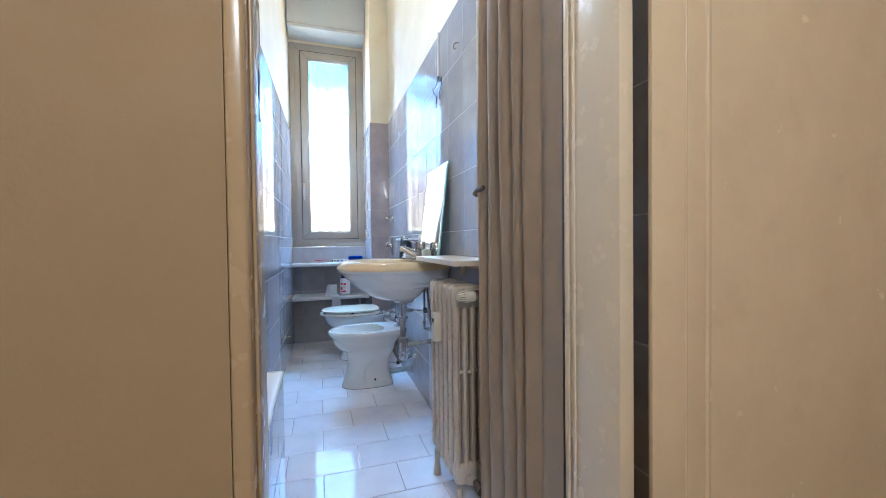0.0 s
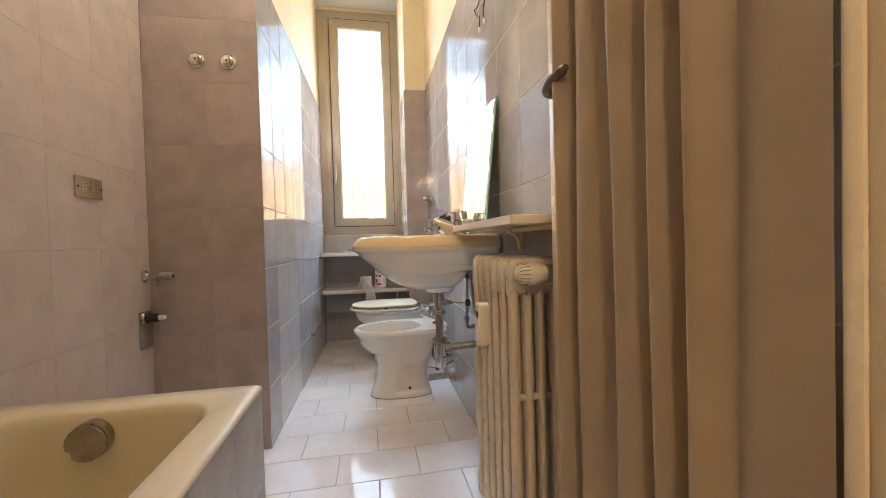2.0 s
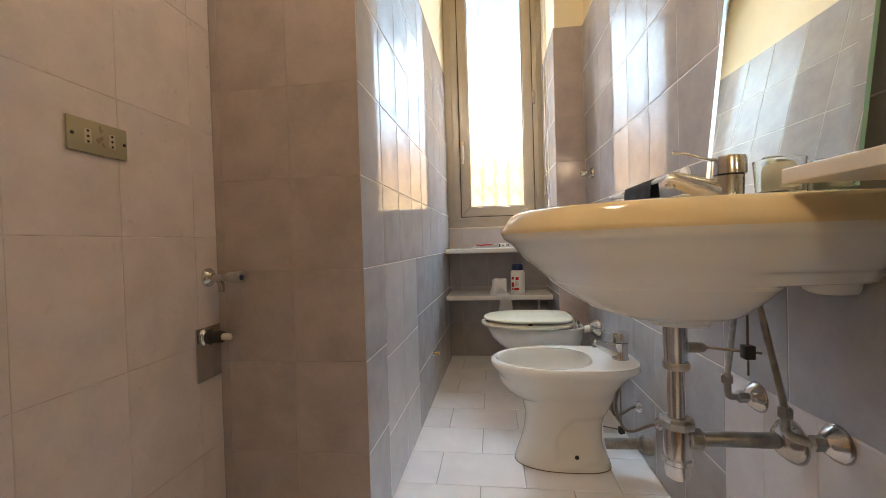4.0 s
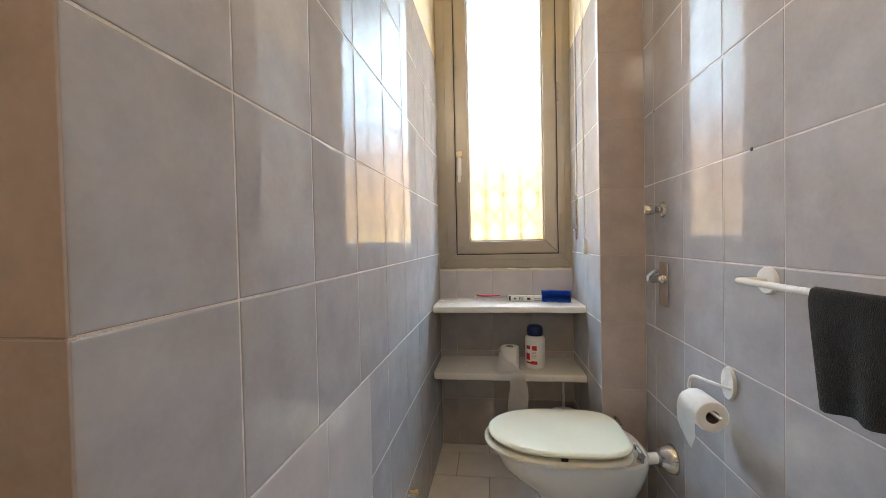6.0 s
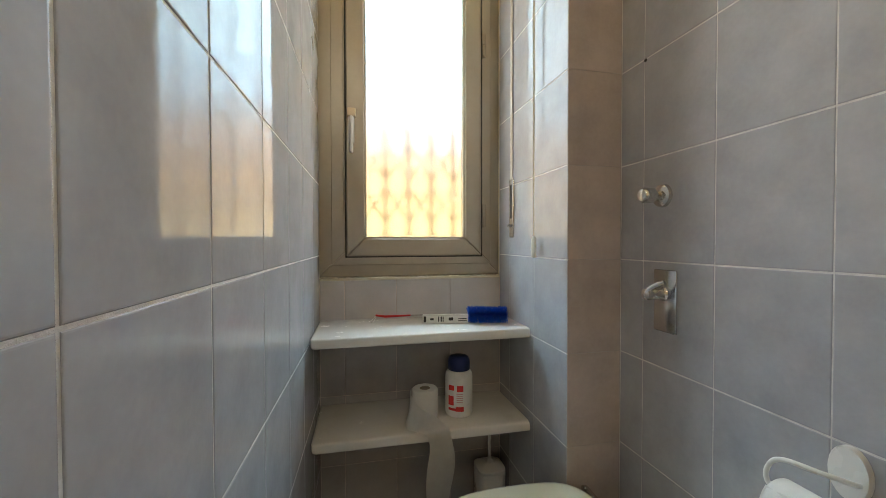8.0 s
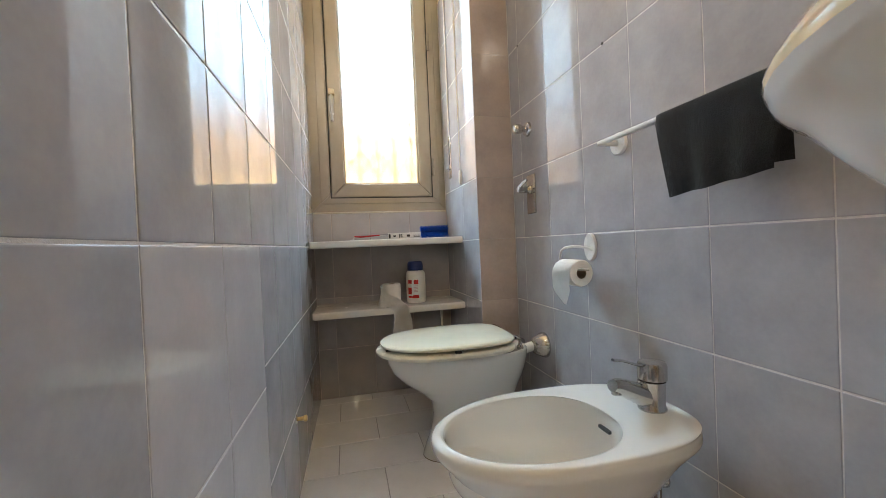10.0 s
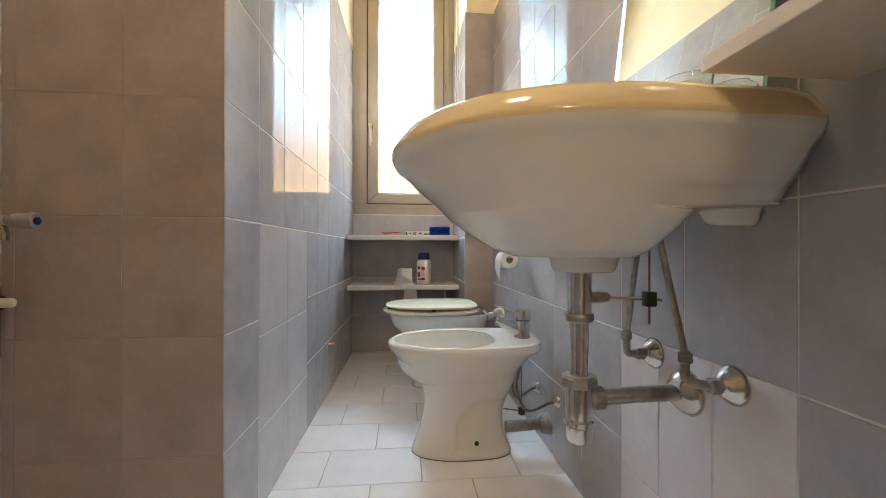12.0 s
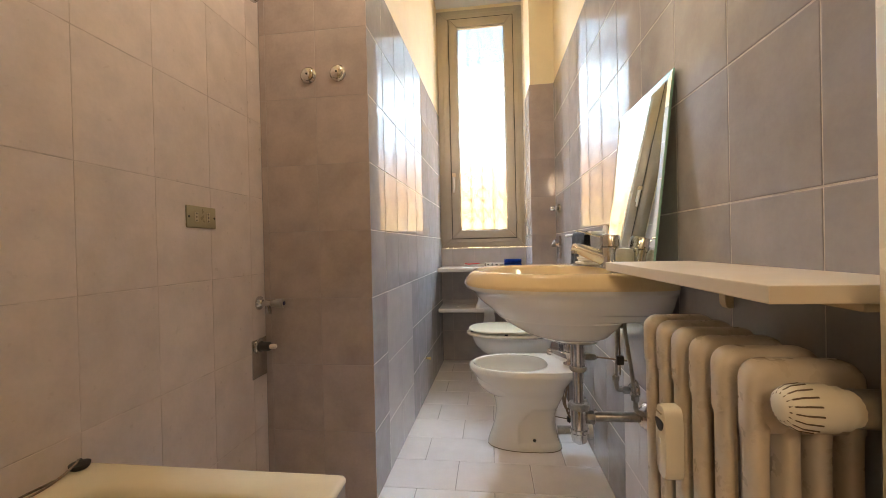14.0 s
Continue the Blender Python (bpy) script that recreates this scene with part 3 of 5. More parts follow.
# ---- sanitary ware ----
def oval(cx, cy, af, ar, b, z, n=48, pf=2.2, pr=3.0):
    """Plan outline facing -x: front depth af, rear depth ar, half width b."""
    out = []
    for i in range(n):
        a = 2 * math.pi * i / n
        c, s = math.cos(a), math.sin(a)
        p = pf if c < 0 else pr
        k = (abs(c) ** p + abs(s) ** p) ** (-1 / p)
        out.append(Vector((cx + c * k * (af if c < 0 else ar), cy + s * k * b, z)))
    return out


def ease(v, lo, hi):
    u = min(1, max(0, (v - lo) / (hi - lo)))
    return u * u * (3 - 2 * u)


def densify(rings, n):
    """More rings in smooth lines between the given ones."""
    return [list(r) for r in zip(*[curve_points(line, n) for line in zip(*rings)])]


def build_washbasin():
    t = thing("washbasin", (0.36, 2.30, 0.735), "white ceramic wall-hung washbasin with a broad boat-shaped rim", "washbasin")
    cy, cx = 2.302, 0.37
    outer = lambda s, z, dx=0.0: oval(cx + dx, cy, 0.360 * s, 0.244 * min(1, (s / 0.72) ** 1.2), 0.309 * s ** 0.9, z, 64, 2.25, 7.0)
    inner = lambda s, z: oval(0.325, cy, 0.265 * s, 0.150 * s, 0.242 * s, z, 64, 2.0, 2.6)
    rim = [inner(0.10, 0.885), inner(0.45, 0.890), inner(0.75, 0.915), inner(0.92, 0.965), inner(0.985, 1.000), inner(1.02, 1.010),
           outer(0.885, 1.0145), outer(0.915, 1.0125), outer(0.945, 1.004), outer(0.975, 0.990), outer(0.996, 0.979), outer(1.0, 0.974), outer(0.997, 0.969)]
    part("rim", loft(rim, True, False), M_RIM, t, "glazed rim and bowl, tinted for warm lamplight")
    heel = lambda s, z, ar: oval(cx, cy, 0.360 * s, ar, 0.309 * s ** 0.9, z, 64, 2.25, 3.2)
    under = [outer(0.997, 0.969), outer(0.978, 0.957), outer(0.925, 0.943), outer(0.857, 0.916), outer(0.78, 0.893), outer(0.73, 0.876), outer(0.715, 0.871), heel(0.70, 0.866, 0.150), heel(0.685, 0.8605, 0.135),
             heel(0.60, 0.838, 0.122), heel(0.52, 0.820, 0.110), heel(0.44, 0.804, 0.100), heel(0.38, 0.796, 0.092), heel(0.33, 0.790, 0.086)]
    fine = densify(under, 5)
    for p in [q for ring in fine for q in ring]:
        if abs(p.y - cy) > 0.12:      # shallow hollow moulded along each side towards the wall
            p.y -= math.copysign(0.013, p.y - cy) * ease(p.x, 0.385, 0.420) * (1 - ease(p.x, 0.550, 0.578)) * ease(p.z, 0.862, 0.868) * (1 - ease(p.z, 0.889, 0.897))
    part("basin", loft(fine, False, True), M_CERAMIC, t, "", 60)
    part("drain_boss", loft([oval(0.396, cy + 0.026, 0.066 * s, 0.068 * s, 0.058 * s, z, 40) for s, z in ((1.12, 0.800), (1.0, 0.789), (0.92, 0.768), (0.86, 0.760), (0.7, 0.757))]), M_CERAMIC, t)
    for s in (-1, 1):
        part("wall_lug", loft([oval(0.576 + 0.02 * (1 - k), cy + 0.135 * s, 0.040 * k, 0.0375 - 0.02 * (1 - k), 0.034 * k, z, 28, 2.2, 5.0) for k, z in ((1.25, 0.876), (1.05, 0.866), (0.92, 0.853), (0.75, 0.846), (0.45, 0.843))]), M_CERAMIC, t)
    part("waste", lathe([(0.018, 0.884), (0.024, 0.889), (0.026, 0.892), (0.012, 0.889)], (0.30, cy, 0.0), "z", 20), M_CHROME, t, "chrome waste plug")


build_washbasin()


def build_tap(name, at, label, parent_label, scale=1.0, reach=0.115, turn=0.0):
    t = thing(name, at, label, "tap")
    m = Matrix.Translation(at) @ Matrix.Rotation(radians(turn), 4, "Z") @ Matrix.Scale(scale, 4)

    def put(n, bm, lab=""):
        bm.transform(m)
        part(n, bm, M_CHROME, t, lab)
    put("body", lathe([(0.031, 0.0), (0.031, 0.005), (0.028, 0.010), (0.0285, 0.040), (0.030, 0.066)], (0, 0, 0), "z", 28))
    line = curve_points([(-0.004, 0, 0.026), (-reach * 0.45, 0, 0.046), (-reach * 0.85, 0, 0.066), (-reach, 0, 0.070)], 5)
    put("spout", loft([[p + Vector((0.35 * (0.026 - 0.014 * i / len(line)) * math.sin(a), (0.022 - 0.007 * i / len(line)) * math.cos(a), (0.026 - 0.015 * i / len(line)) * math.sin(a))) for a in [k * math.pi / 8 for k in range(16)]] for i, p in enumerate(line)]))
    put("aerator", lathe([(0.010, 0.048), (0.012, 0.050), (0.012, 0.066), (0.010, 0.070)], (-reach + 0.010, 0, 0), "z", 16))
    put("cartridge_cap", lathe([(0.027, 0.067), (0.0315, 0.070), (0.0315, 0.100), (0.029, 0.108), (0.012, 0.111)], (0.003, 0, 0), "z", 28))
    lv = curve_points([(-0.016, 0, 0.101), (-0.046, 0, 0.108), (-0.080, 0, 0.121), (-0.106, 0, 0.126)], 5)
    put("lever", loft([[p + Vector((0, 0.008 * math.cos(a) * (1 - 0.3 * i / len(lv)), 0.0035 * math.sin(a))) for a in [k * math.pi / 6 for k in range(12)]] for i, p in enumerate(lv)]))


build_tap("basin_tap", (0.500, 2.315, 1.0145), "chrome lever mixer tap on the washbasin", "", 1.0, 0.12, -8)


def build_trap():
    t = thing("basin_waste_trap", (0.385, 2.29, 0.38), "tarnished chrome bottle trap and waste pipe under the washbasin", "pipe")
    x, y = 0.395, 2.336
    part("tailpiece", lathe([(0.0265, 0.758), (0.025, 0.752), (0.025, 0.700), (0.024, 0.696), (0.024, 0.668)], (x, y, 0), "z", 24), M_CHROME, t)
    part("collar_nut", lathe([(0.027, 0.672), (0.029, 0.668), (0.029, 0.660), (0.025, 0.655)], (x, y, 0), "z", 24), M_PIPE, t)
    part("down_pipe", lathe([(0.019, 0.66), (0.019, 0.535)], (x, y, 0), "z", 24), M_CHROME, t)
    part("collar_nut", lathe([(0.030, 0.545), (0.037, 0.540), (0.037, 0.525), (0.025, 0.520)], (x, y, 0), "z", 8), M_PIPE, t, "", 20)
    part("cup", lathe([(0.026, 0.525), (0.028, 0.520), (0.028, 0.458), (0.032, 0.454), (0.032, 0.445), (0.027, 0.440), (0.027, 0.424), (0.024, 0.410), (0.012, 0.402)], (x, y, 0), "z", 28), M_CHROME, t)
    part("outlet_nut", lathe([(0.021, 0.022), (0.025, 0.026), (0.025, 0.048), (0.021, 0.052)], (x, y, 0.495), "x", 8), M_PIPE, t, "", 20)
    part("outlet_pipe", tube([(x + 0.03, y, 0.495), (x + 0.10, y - 0.012, 0.503), (XR - 0.01, 2.308, 0.511)], 0.0165, 18), M_PIPE, t)
    part("wall_rosette", lathe([(0.017, -0.032), (0.028, -0.028), (0.043, -0.012), (0.047, -0.004), (0.047, 0.0)], (XR - 0.0005, 2.308, 0.511), "x", 28), M_CHROME, t)
    part("pop_up_boss", lathe([(0.011, 0.02), (0.012, 0.04), (0.010, 0.055), (0.005, 0.060)], (x, y - 0.010, 0.706), "x", 16), M_PIPE, t)
    part("pop_up_rod", tube([(x + 0.06, y - 0.010, 0.706), (x + 0.155, 2.297, 0.702)], 0.0028, 6), M_BRONZE, t)
    part("pull_rod", tube([(0.522, 2.296, 0.868), (0.522, 2.296, 0.655)], 0.0025, 6), M_BRONZE, t)
    part("rod_clamp", box(0.511, 0.533, 2.286, 2.306, 0.690, 0.720, 0.003), M_DARK, t)


build_trap()


def build_supply(y_wall, y_low, y_top, z_top, label):
    t = thing("supply_pipe", (XR, y_wall, 0.563), label, "pipe", "water supplies of the washbasin")
    part("rosette", lathe([(0.012, -0.028), (0.020, -0.022), (0.033, -0.008), (0.036, -0.002), (0.036, 0.0)], (XR - 0.0005, y_wall, 0.563), "x", 28), M_CHROME, t)
    part("wall_nut", lathe([(0.009, -0.050), (0.014, -0.046), (0.014, -0.026), (0.010, -0.022)], (XR, y_wall, 0.563), "x", 6), M_PIPE, t, "", 20)
    part("elbow", tube(curve_points([(XR - 0.045, y_wall, 0.563), (XR - 0.062, y_low * 0.6 + y_wall * 0.4, 0.564), (0.546, y_low, 0.572), (0.545, y_low, 0.600)], 4), 0.0085, 12), M_PIPE, t)
    part("nut", lathe([(0.010, 0), (0.0135, 0.003), (0.0135, 0.018), (0.009, 0.022)], (0.545, y_low, 0.596), "z", 6), M_PIPE, t, "", 20)
    part("pipe", tube([(0.545, y_low, 0.61), (0.53, y_top, z_top - 0.02), (0.53, y_top, z_top)], 0.0066, 12), M_PIPE, t)
    part("upper_nut", lathe([(0.008, 0), (0.0115, 0.003), (0.0115, 0.018), (0.009, 0.022)], (0.53, y_top, z_top - 0.055), "z", 6), M_BRONZE, t, "", 20)


build_supply(2.415, 2.414, 2.338, 0.868, "tarnished cold water pipe rising to the washbasin")
build_supply(2.197, 2.227, 2.285, 0.868, "tarnished hot water pipe rising to the washbasin")


def build_bidet():
    t = thing("bidet", (0.27, 3.12, 0.0), "white ceramic floor-standing bidet", "bidet")
    cy = 3.125
    o = lambda cx, af, ar, b, z, pf=2.1, pr=3.2: oval(cx, cy, af, ar, b, z, 120, pf, pr)
    rings = [o(0.235, 0.07, 0.06, 0.055, 0.262, 2.0, 2.4), o(0.23, 0.16, 0.125, 0.108, 0.285, 2.0, 2.4), o(0.225, 0.214, 0.168, 0.146, 0.345, 2.0, 2.4), o(0.225, 0.222, 0.176, 0.152, 0.424, 2.0, 2.4), o(0.225, 0.226, 0.180, 0.155, 0.440, 2.0, 2.4), o(0.225, 0.231, 0.185, 0.159, 0.4455, 2.0, 2.4),
             o(0.27, 0.282, 0.290, 0.184, 0.447), o(0.27, 0.296, 0.303, 0.190, 0.440), o(0.27, 0.299, 0.306, 0.192, 0.428), o(0.27, 0.294, 0.303, 0.190, 0.414),
             o(0.27, 0.270, 0.258, 0.178, 0.385), o(0.27, 0.228, 0.218, 0.156, 0.335), o(0.27, 0.178, 0.205, 0.125, 0.285), o(0.27, 0.158, 0.178, 0.110, 0.225),
             o(0.27, 0.158, 0.162, 0.106, 0.165), o(0.27, 0.172, 0.165, 0.104, 0.10), o(0.27, 0.192, 0.180, 0.104, 0.045), o(0.27, 0.203, 0.192, 0.106, 0.012), o(0.27, 0.203, 0.192, 0.106, 0.0005)]
    fine = densify(rings, 5)
    for ring in fine[35:]:
        for p in ring:
            side = -1 if p.y < cy else 1
            if abs(p.y - cy) > 0.055 and p.z < 0.29:
                top = 0.222 - 2.2 * max(0, 0.31 - p.x) ** 1.3
                p.y -= side * 0.012 * ease(p.x, 0.228, 0.240) * ease(p.z, 0.026, 0.036) * (1 - ease(p.z, top - 0.008, top + 0.006))
    part("body", loft(fine), M_CERAMIC, t, "", 50)
    part("base_joint", loft([o(0.27, 0.2055, 0.1945, 0.1085, 0.0004), o(0.27, 0.2045, 0.1935, 0.1075, 0.0035)], False, False), M_BRONZE, t, "dirty sealant line at the floor")
    part("fixing_bolt", lathe([(0.009, 0.0), (0.008, -0.004), (0.003, -0.006)], (0.312, cy - 0.0945, 0.06), "y", 12), M_DARK, t)
    part("overflow_slot", box(0.392, 0.400, cy - 0.02, cy + 0.02, 0.400, 0.407), M_DARK, t)


build_bidet()
build_tap("bidet_tap", (0.512, 3.10, 0.4475), "chrome lever mixer tap on the bidet", "", 1.05, 0.11, 4)

t = thing("bidet_waste_pipe", (0.53, 3.08, 0.10), "grey waste pipe from the bidet to the wall", "pipe")
part("pipe", tube([(0.44, 3.085, 0.095), (0.52, 3.08, 0.10), (XR - 0.003, 3.075, 0.105)], 0.022, 18), M_PIPE, t)
part("wall_rosette", lathe([(0.024, -0.042), (0.033, -0.036), (0.040, -0.018), (0.042, 0.0)], (XR - 0.0005, 3.075, 0.105), "x", 24), M_PIPE, t)
for yw, zw, y1 in ((3.185, 0.21, 3.15), (2.978, 0.23, 3.09)):
    t = thing("bidet_hose", (XR, yw, zw), "thin braided supply hose looping behind the bidet", "hose", "supply hoses of the bidet")
    part("hose", tube(curve_points([(0.515, y1, 0.40), (0.492, y1 - 0.02, 0.33), (0.478, y1 - 0.03, 0.25), (0.505, (y1 + yw) / 2 - 0.02, 0.185), (0.58, yw, zw - 0.005), (XR - 0.005, yw, zw)], 6), 0.0055, 8), M_BRONZE, t)
    part("rosette", lathe([(0.008, -0.022), (0.014, -0.018), (0.024, -0.006), (0.025, 0.0)], (XR - 0.0005, yw, zw), "x", 20), M_CHROME, t)
t = thing("bidet_pop_up", (0.50, 3.07, 0.17), "bidet pop-up linkage with a black clamp", "linkage")
part("rod", tube([(0.50, 3.07, 0.36), (0.50, 3.07, 0.14)], 0.0025, 6), M_BRONZE, t)
part("cross_rod", tube([(0.41, 3.10, 0.165), (0.53, 3.06, 0.16)], 0.0025, 6), M_BRONZE, t)
part("clamp", box(0.488, 0.512, 3.06, 3.08, 0.148, 0.175, 0.003), M_DARK, t)


def build_toilet():
    t = thing("toilet", (0.25, 3.885, 0.0), "white ceramic toilet with closed ivory lid", "toilet")
    cy = 3.885
    o = lambda cx, af, ar, b, z, pf=2.1, pr=3.0: oval(cx, cy, af, ar, b, z, 56, pf, pr)
    rings = [o(0.25, 0.25, 0.24, 0.15, 0.425), o(0.25, 0.296, 0.275, 0.180, 0.432), o(0.25, 0.302, 0.285, 0.184, 0.424), o(0.25, 0.296, 0.285, 0.181, 0.400), o(0.25, 0.280, 0.278, 0.174, 0.360),
             o(0.255, 0.246, 0.262, 0.157, 0.318), o(0.265, 0.198, 0.236, 0.132, 0.276), o(0.28, 0.156, 0.205, 0.108, 0.228), o(0.28, 0.146, 0.196, 0.100, 0.17), o(0.28, 0.156, 0.190, 0.101, 0.10), o(0.28, 0.182, 0.195, 0.108, 0.04), o(0.28, 0.195, 0.200, 0.110, 0.0005)]
    part("bowl", loft(rings), M_CERAMIC, t)
    part("base_joint", loft([o(0.28, 0.1975, 0.2025, 0.1125, 0.0004), o(0.28, 0.1965, 0.2015, 0.1115, 0.0035)], False, False), M_BRONZE, t, "dirty sealant line at the floor")

    def slab(name, z0, z1, s, hole, crown, label=""):
        rs = [o(0.20, 0.277 * s, 0.262, 0.196 * s, z0 + 0.003, 2.15, 4.0), o(0.20, 0.281 * s, 0.265, 0.199 * s, z0 + 0.008, 2.15, 4.0), o(0.20, 0.281 * s, 0.265, 0.199 * s, z1 - 0.008, 2.15, 4.0),
              o(0.20, 0.274 * s, 0.260, 0.193 * s, z1 - 0.002, 2.15, 4.0), o(0.20, 0.262 * s, 0.25, 0.183 * s, z1, 2.15, 4.0), o(0.20, 0.12, 0.12, 0.09, z1 + crown, 2.1, 3.0), o(0.20, 0.02, 0.02, 0.02, z1 + crown * 1.05, 2, 2)]
        part(name, loft(rs), M_UNDERSEAT if hole else M_SEAT, t, label)
    slab("seat", 0.4345, 0.4575, 1.03, True, 0.0)
    slab("lid", 0.4665, 0.4870, 0.972, False, 0.004, "ivory plastic lid, closed")
    for x, y in ((-0.045, cy - 0.05), (-0.045, cy + 0.05), (0.20, cy - 0.185), (0.20, cy + 0.185)):
        part("buffer", box(x - 0.012, x + 0.012, y - 0.006, y + 0.006, 0.453, 0.468, 0.001, 1), M_RUBBER, t)
    for y in (cy - 0.12, cy + 0.12):
        part("hinge", tube([(0.468, y - 0.03, 0.468), (0.478, y - 0.03, 0.468), (0.478, y + 0.03, 0.468), (0.468, y + 0.03, 0.468)], 0.010, 12), M_CHROME, t)
        part("hinge_post", lathe([(0.013, 0.430), (0.013, 0.44), (0.008, 0.445), (0.008, 0.465)], (0.48, y, 0), "z", 14), M_CHROME, t)
    part("flush_pipe", tube(curve_points([(0.50, 3.85, 0.385), (0.535, 3.835, 0.405), (0.57, 3.82, 0.418), (XR - 0.002, 3.812, 0.42)], 4), 0.021, 16), M_CERAMIC, t)
    part("wall_rosette", lathe([(0.024, -0.055), (0.032, -0.05), (0.050, -0.016), (0.054, -0.004), (0.054, 0.0)], (XR - 0.0005, 3.812, 0.42), "x", 28), M_CHROME, t, "chrome wall rosette")


build_toilet()


# ---- fittings on the right wall ----
t = thing("flush_button", (XR, 3.884, 1.358), "chrome stop valve knob on the tiled wall", "valve")
part("rosette", lathe([(0.020, -0.016), (0.030, -0.010), (0.032, 0.0)], (XR - 0.0005, 3.884, 1.358), "x", 24), M_CHROME, t)
part("knob", lathe([(0.013, -0.016), (0.014, -0.03), (0.020, -0.036), (0.021, -0.062), (0.016, -0.070), (0.004, -0.072)], (XR, 3.884, 1.358), "x", 24), M_CHROME, t)
t = thing("flush_valve", (XR, 3.87, 1.07), "chrome flush valve plate with a lever", "valve")
part("plate", box(XR - 0.006, XR - 0.0005, 3.832, 3.912, 0.985, 1.155, 0.0035), M_CHROME, t)
part("stem", lathe([(0.019, -0.006), (0.020, -0.012), (0.015, -0.020), (0.014, -0.048), (0.016, -0.054), (0.015, -0.066), (0.008, -0.070)], (XR, 3.872, 1.090), "x", 20), M_CHROME, t)
part("lever", tube(curve_points([(XR - 0.060, 3.872, 1.094), (XR - 0.056, 3.862, 1.108), (XR - 0.048, 3.846, 1.120), (XR - 0.042, 3.832, 1.126)], 4), [0.009] * 4 + [0.008] * 5 + [0.0065] * 4, 12), M_CHROME, t)


def build_paper_holder():
    t = thing("paper_holder", (XR, 3.461, 0.836), "white metal toilet paper holder with a round wall disc", "paper holder")
    part("disc", loft([[Vector((XR - d, 3.461 + 0.031 * s * math.cos(a), 0.836 + 0.047 * s * math.sin(a))) for a in [k * math.pi / 16 for k in range(32)]]
                       for s, d in ((1.0, 0.0005), (1.0, 0.006), (0.93, 0.010), (0.4, 0.011))]), M_PLASTIC, t)
    part("arm", tube(curve_points([(XR - 0.008, 3.445, 0.825), (XR - 0.035, 3.44, 0.835), (XR - 0.060, 3.47, 0.840), (XR - 0.068, 3.525, 0.833), (XR - 0.068, 3.548, 0.805), (XR - 0.066, 3.545, 0.775), (XR - 0.066, 3.50, 0.7665), (XR - 0.066, 3.40, 0.7655), (XR - 0.068, 3.375, 0.770)], 6), 0.0045, 10), M_PLASTIC, t)


build_paper_holder()
t = thing("hanging_paper_roll", (XR - 0.066, 3.48, 0.74), "white toilet paper roll hanging on the holder", "toilet paper")
roll_body(t, (XR - 0.066, 3.425, 0.753), "y", 0.044, 0.105, 0.018)
ln = curve_points([(XR - 0.095, 3.478, 0.787), (XR - 0.1105, 3.478, 0.76), (XR - 0.112, 3.478, 0.72), (XR - 0.110, 3.475, 0.685), (XR - 0.107, 3.462, 0.65)], 4)
part("loose_sheet", ribbon(ln, [0.052] * (len(ln) - 6) + [0.048, 0.042, 0.034, 0.026, 0.016, 0.006], (0, 1, 0)), M_PAPER, t)


def build_towel_rail():
    t = thing("towel_rail", (XR, 3.06, 1.143), "white towel rail with round wall discs", "towel rail")
    for y in (3.305, 2.74):
        part("disc", loft([[Vector((XR - d, y + 0.033 * s * math.cos(a), 1.143 + 0.033 * s * math.sin(a))) for a in [k * math.pi / 16 for k in range(32)]] for s, d in ((1.0, 0.0005), (1.0, 0.006), (0.93, 0.010), (0.4, 0.011))]), M_PLASTIC, t)
        part("arm", tube(curve_points([(XR - 0.008, y, 1.143), (XR - 0.04, y, 1.143), (XR - 0.068, y, 1.143)], 3), 0.008, 12), M_PLASTIC, t)
    part("rod", tube([(XR - 0.066, 3.312, 1.143), (XR - 0.066, 2.72, 1.143)], 0.0075, 14), M_PLASTIC, t)


build_towel_rail()


def build_towel():
    t = thing("towel", (XR - 0.066, 2.95, 1.15), "black cloth towel folded over the rail", "towel")
    bm = bmesh.new()
    rows = []
    prof = [(0.018, 0.97), (0.017, 1.02), (0.015, 1.08), (0.0125, 1.13), (0.009, 1.150), (0.0, 1.1555), (-0.009, 1.150), (-0.0135, 1.13), (-0.020, 1.08), (-0.028, 1.02), (-0.032, 0.98), (-0.034, 0.950)]
    for j in range(19):
        u = j / 18
        y = 3.085 - 0.27 * u
        row = []
        for k, (dx, z) in enumerate(prof):
            f = 0.006 * math.sin(u * 17 + k * 0.35) * (abs(z - 1.15) / 0.2)
            pull_in = 0.070 * max(0, 1.12 - z) / 0.2 * (1 - u)
            row.append(bm.verts.new((XR - 0.066 + dx + (f if dx < 0 else abs(f) * 0.5), y - pull_in, z + 0.02 * u * (1 if z < 1.0 else 0) + (f * 0.4 if z < 1.1 else 0))))
        rows.append(row)
    for a, b in zip(rows, rows[1:]):
        for k in range(len(prof) - 1):
            bm.faces.new((a[k], a[k + 1], b[k + 1], b[k]))
    bmesh.ops.solidify(bm, geom=bm.faces[:], thickness=-0.009)
    part("cloth", bm, M_BLACK, t, "", 80)


build_towel()
for y, z in ((3.366, 1.471), (3.955, 1.760)):
    tagged(part("wall_plug", lathe([(0.005, 0.0), (0.005, -0.002), (0.003, -0.003)], (XR - 0.0005, y, z), "x", 12), M_DARK), "small plug with a screw in the tiled wall", "wall plug", "old plugs in the tiles")
t = thing("pipe_stub", (left_x(3.745), 3.745, 0.28), "small capped brass stub on the tiled wall", "pipe stub")
part("flange", lathe([(0.016, 0.0005), (0.015, 0.004), (0.008, 0.006)], (left_x(3.745), 3.745, 0.28), "x", 16), M_CHROME, t)
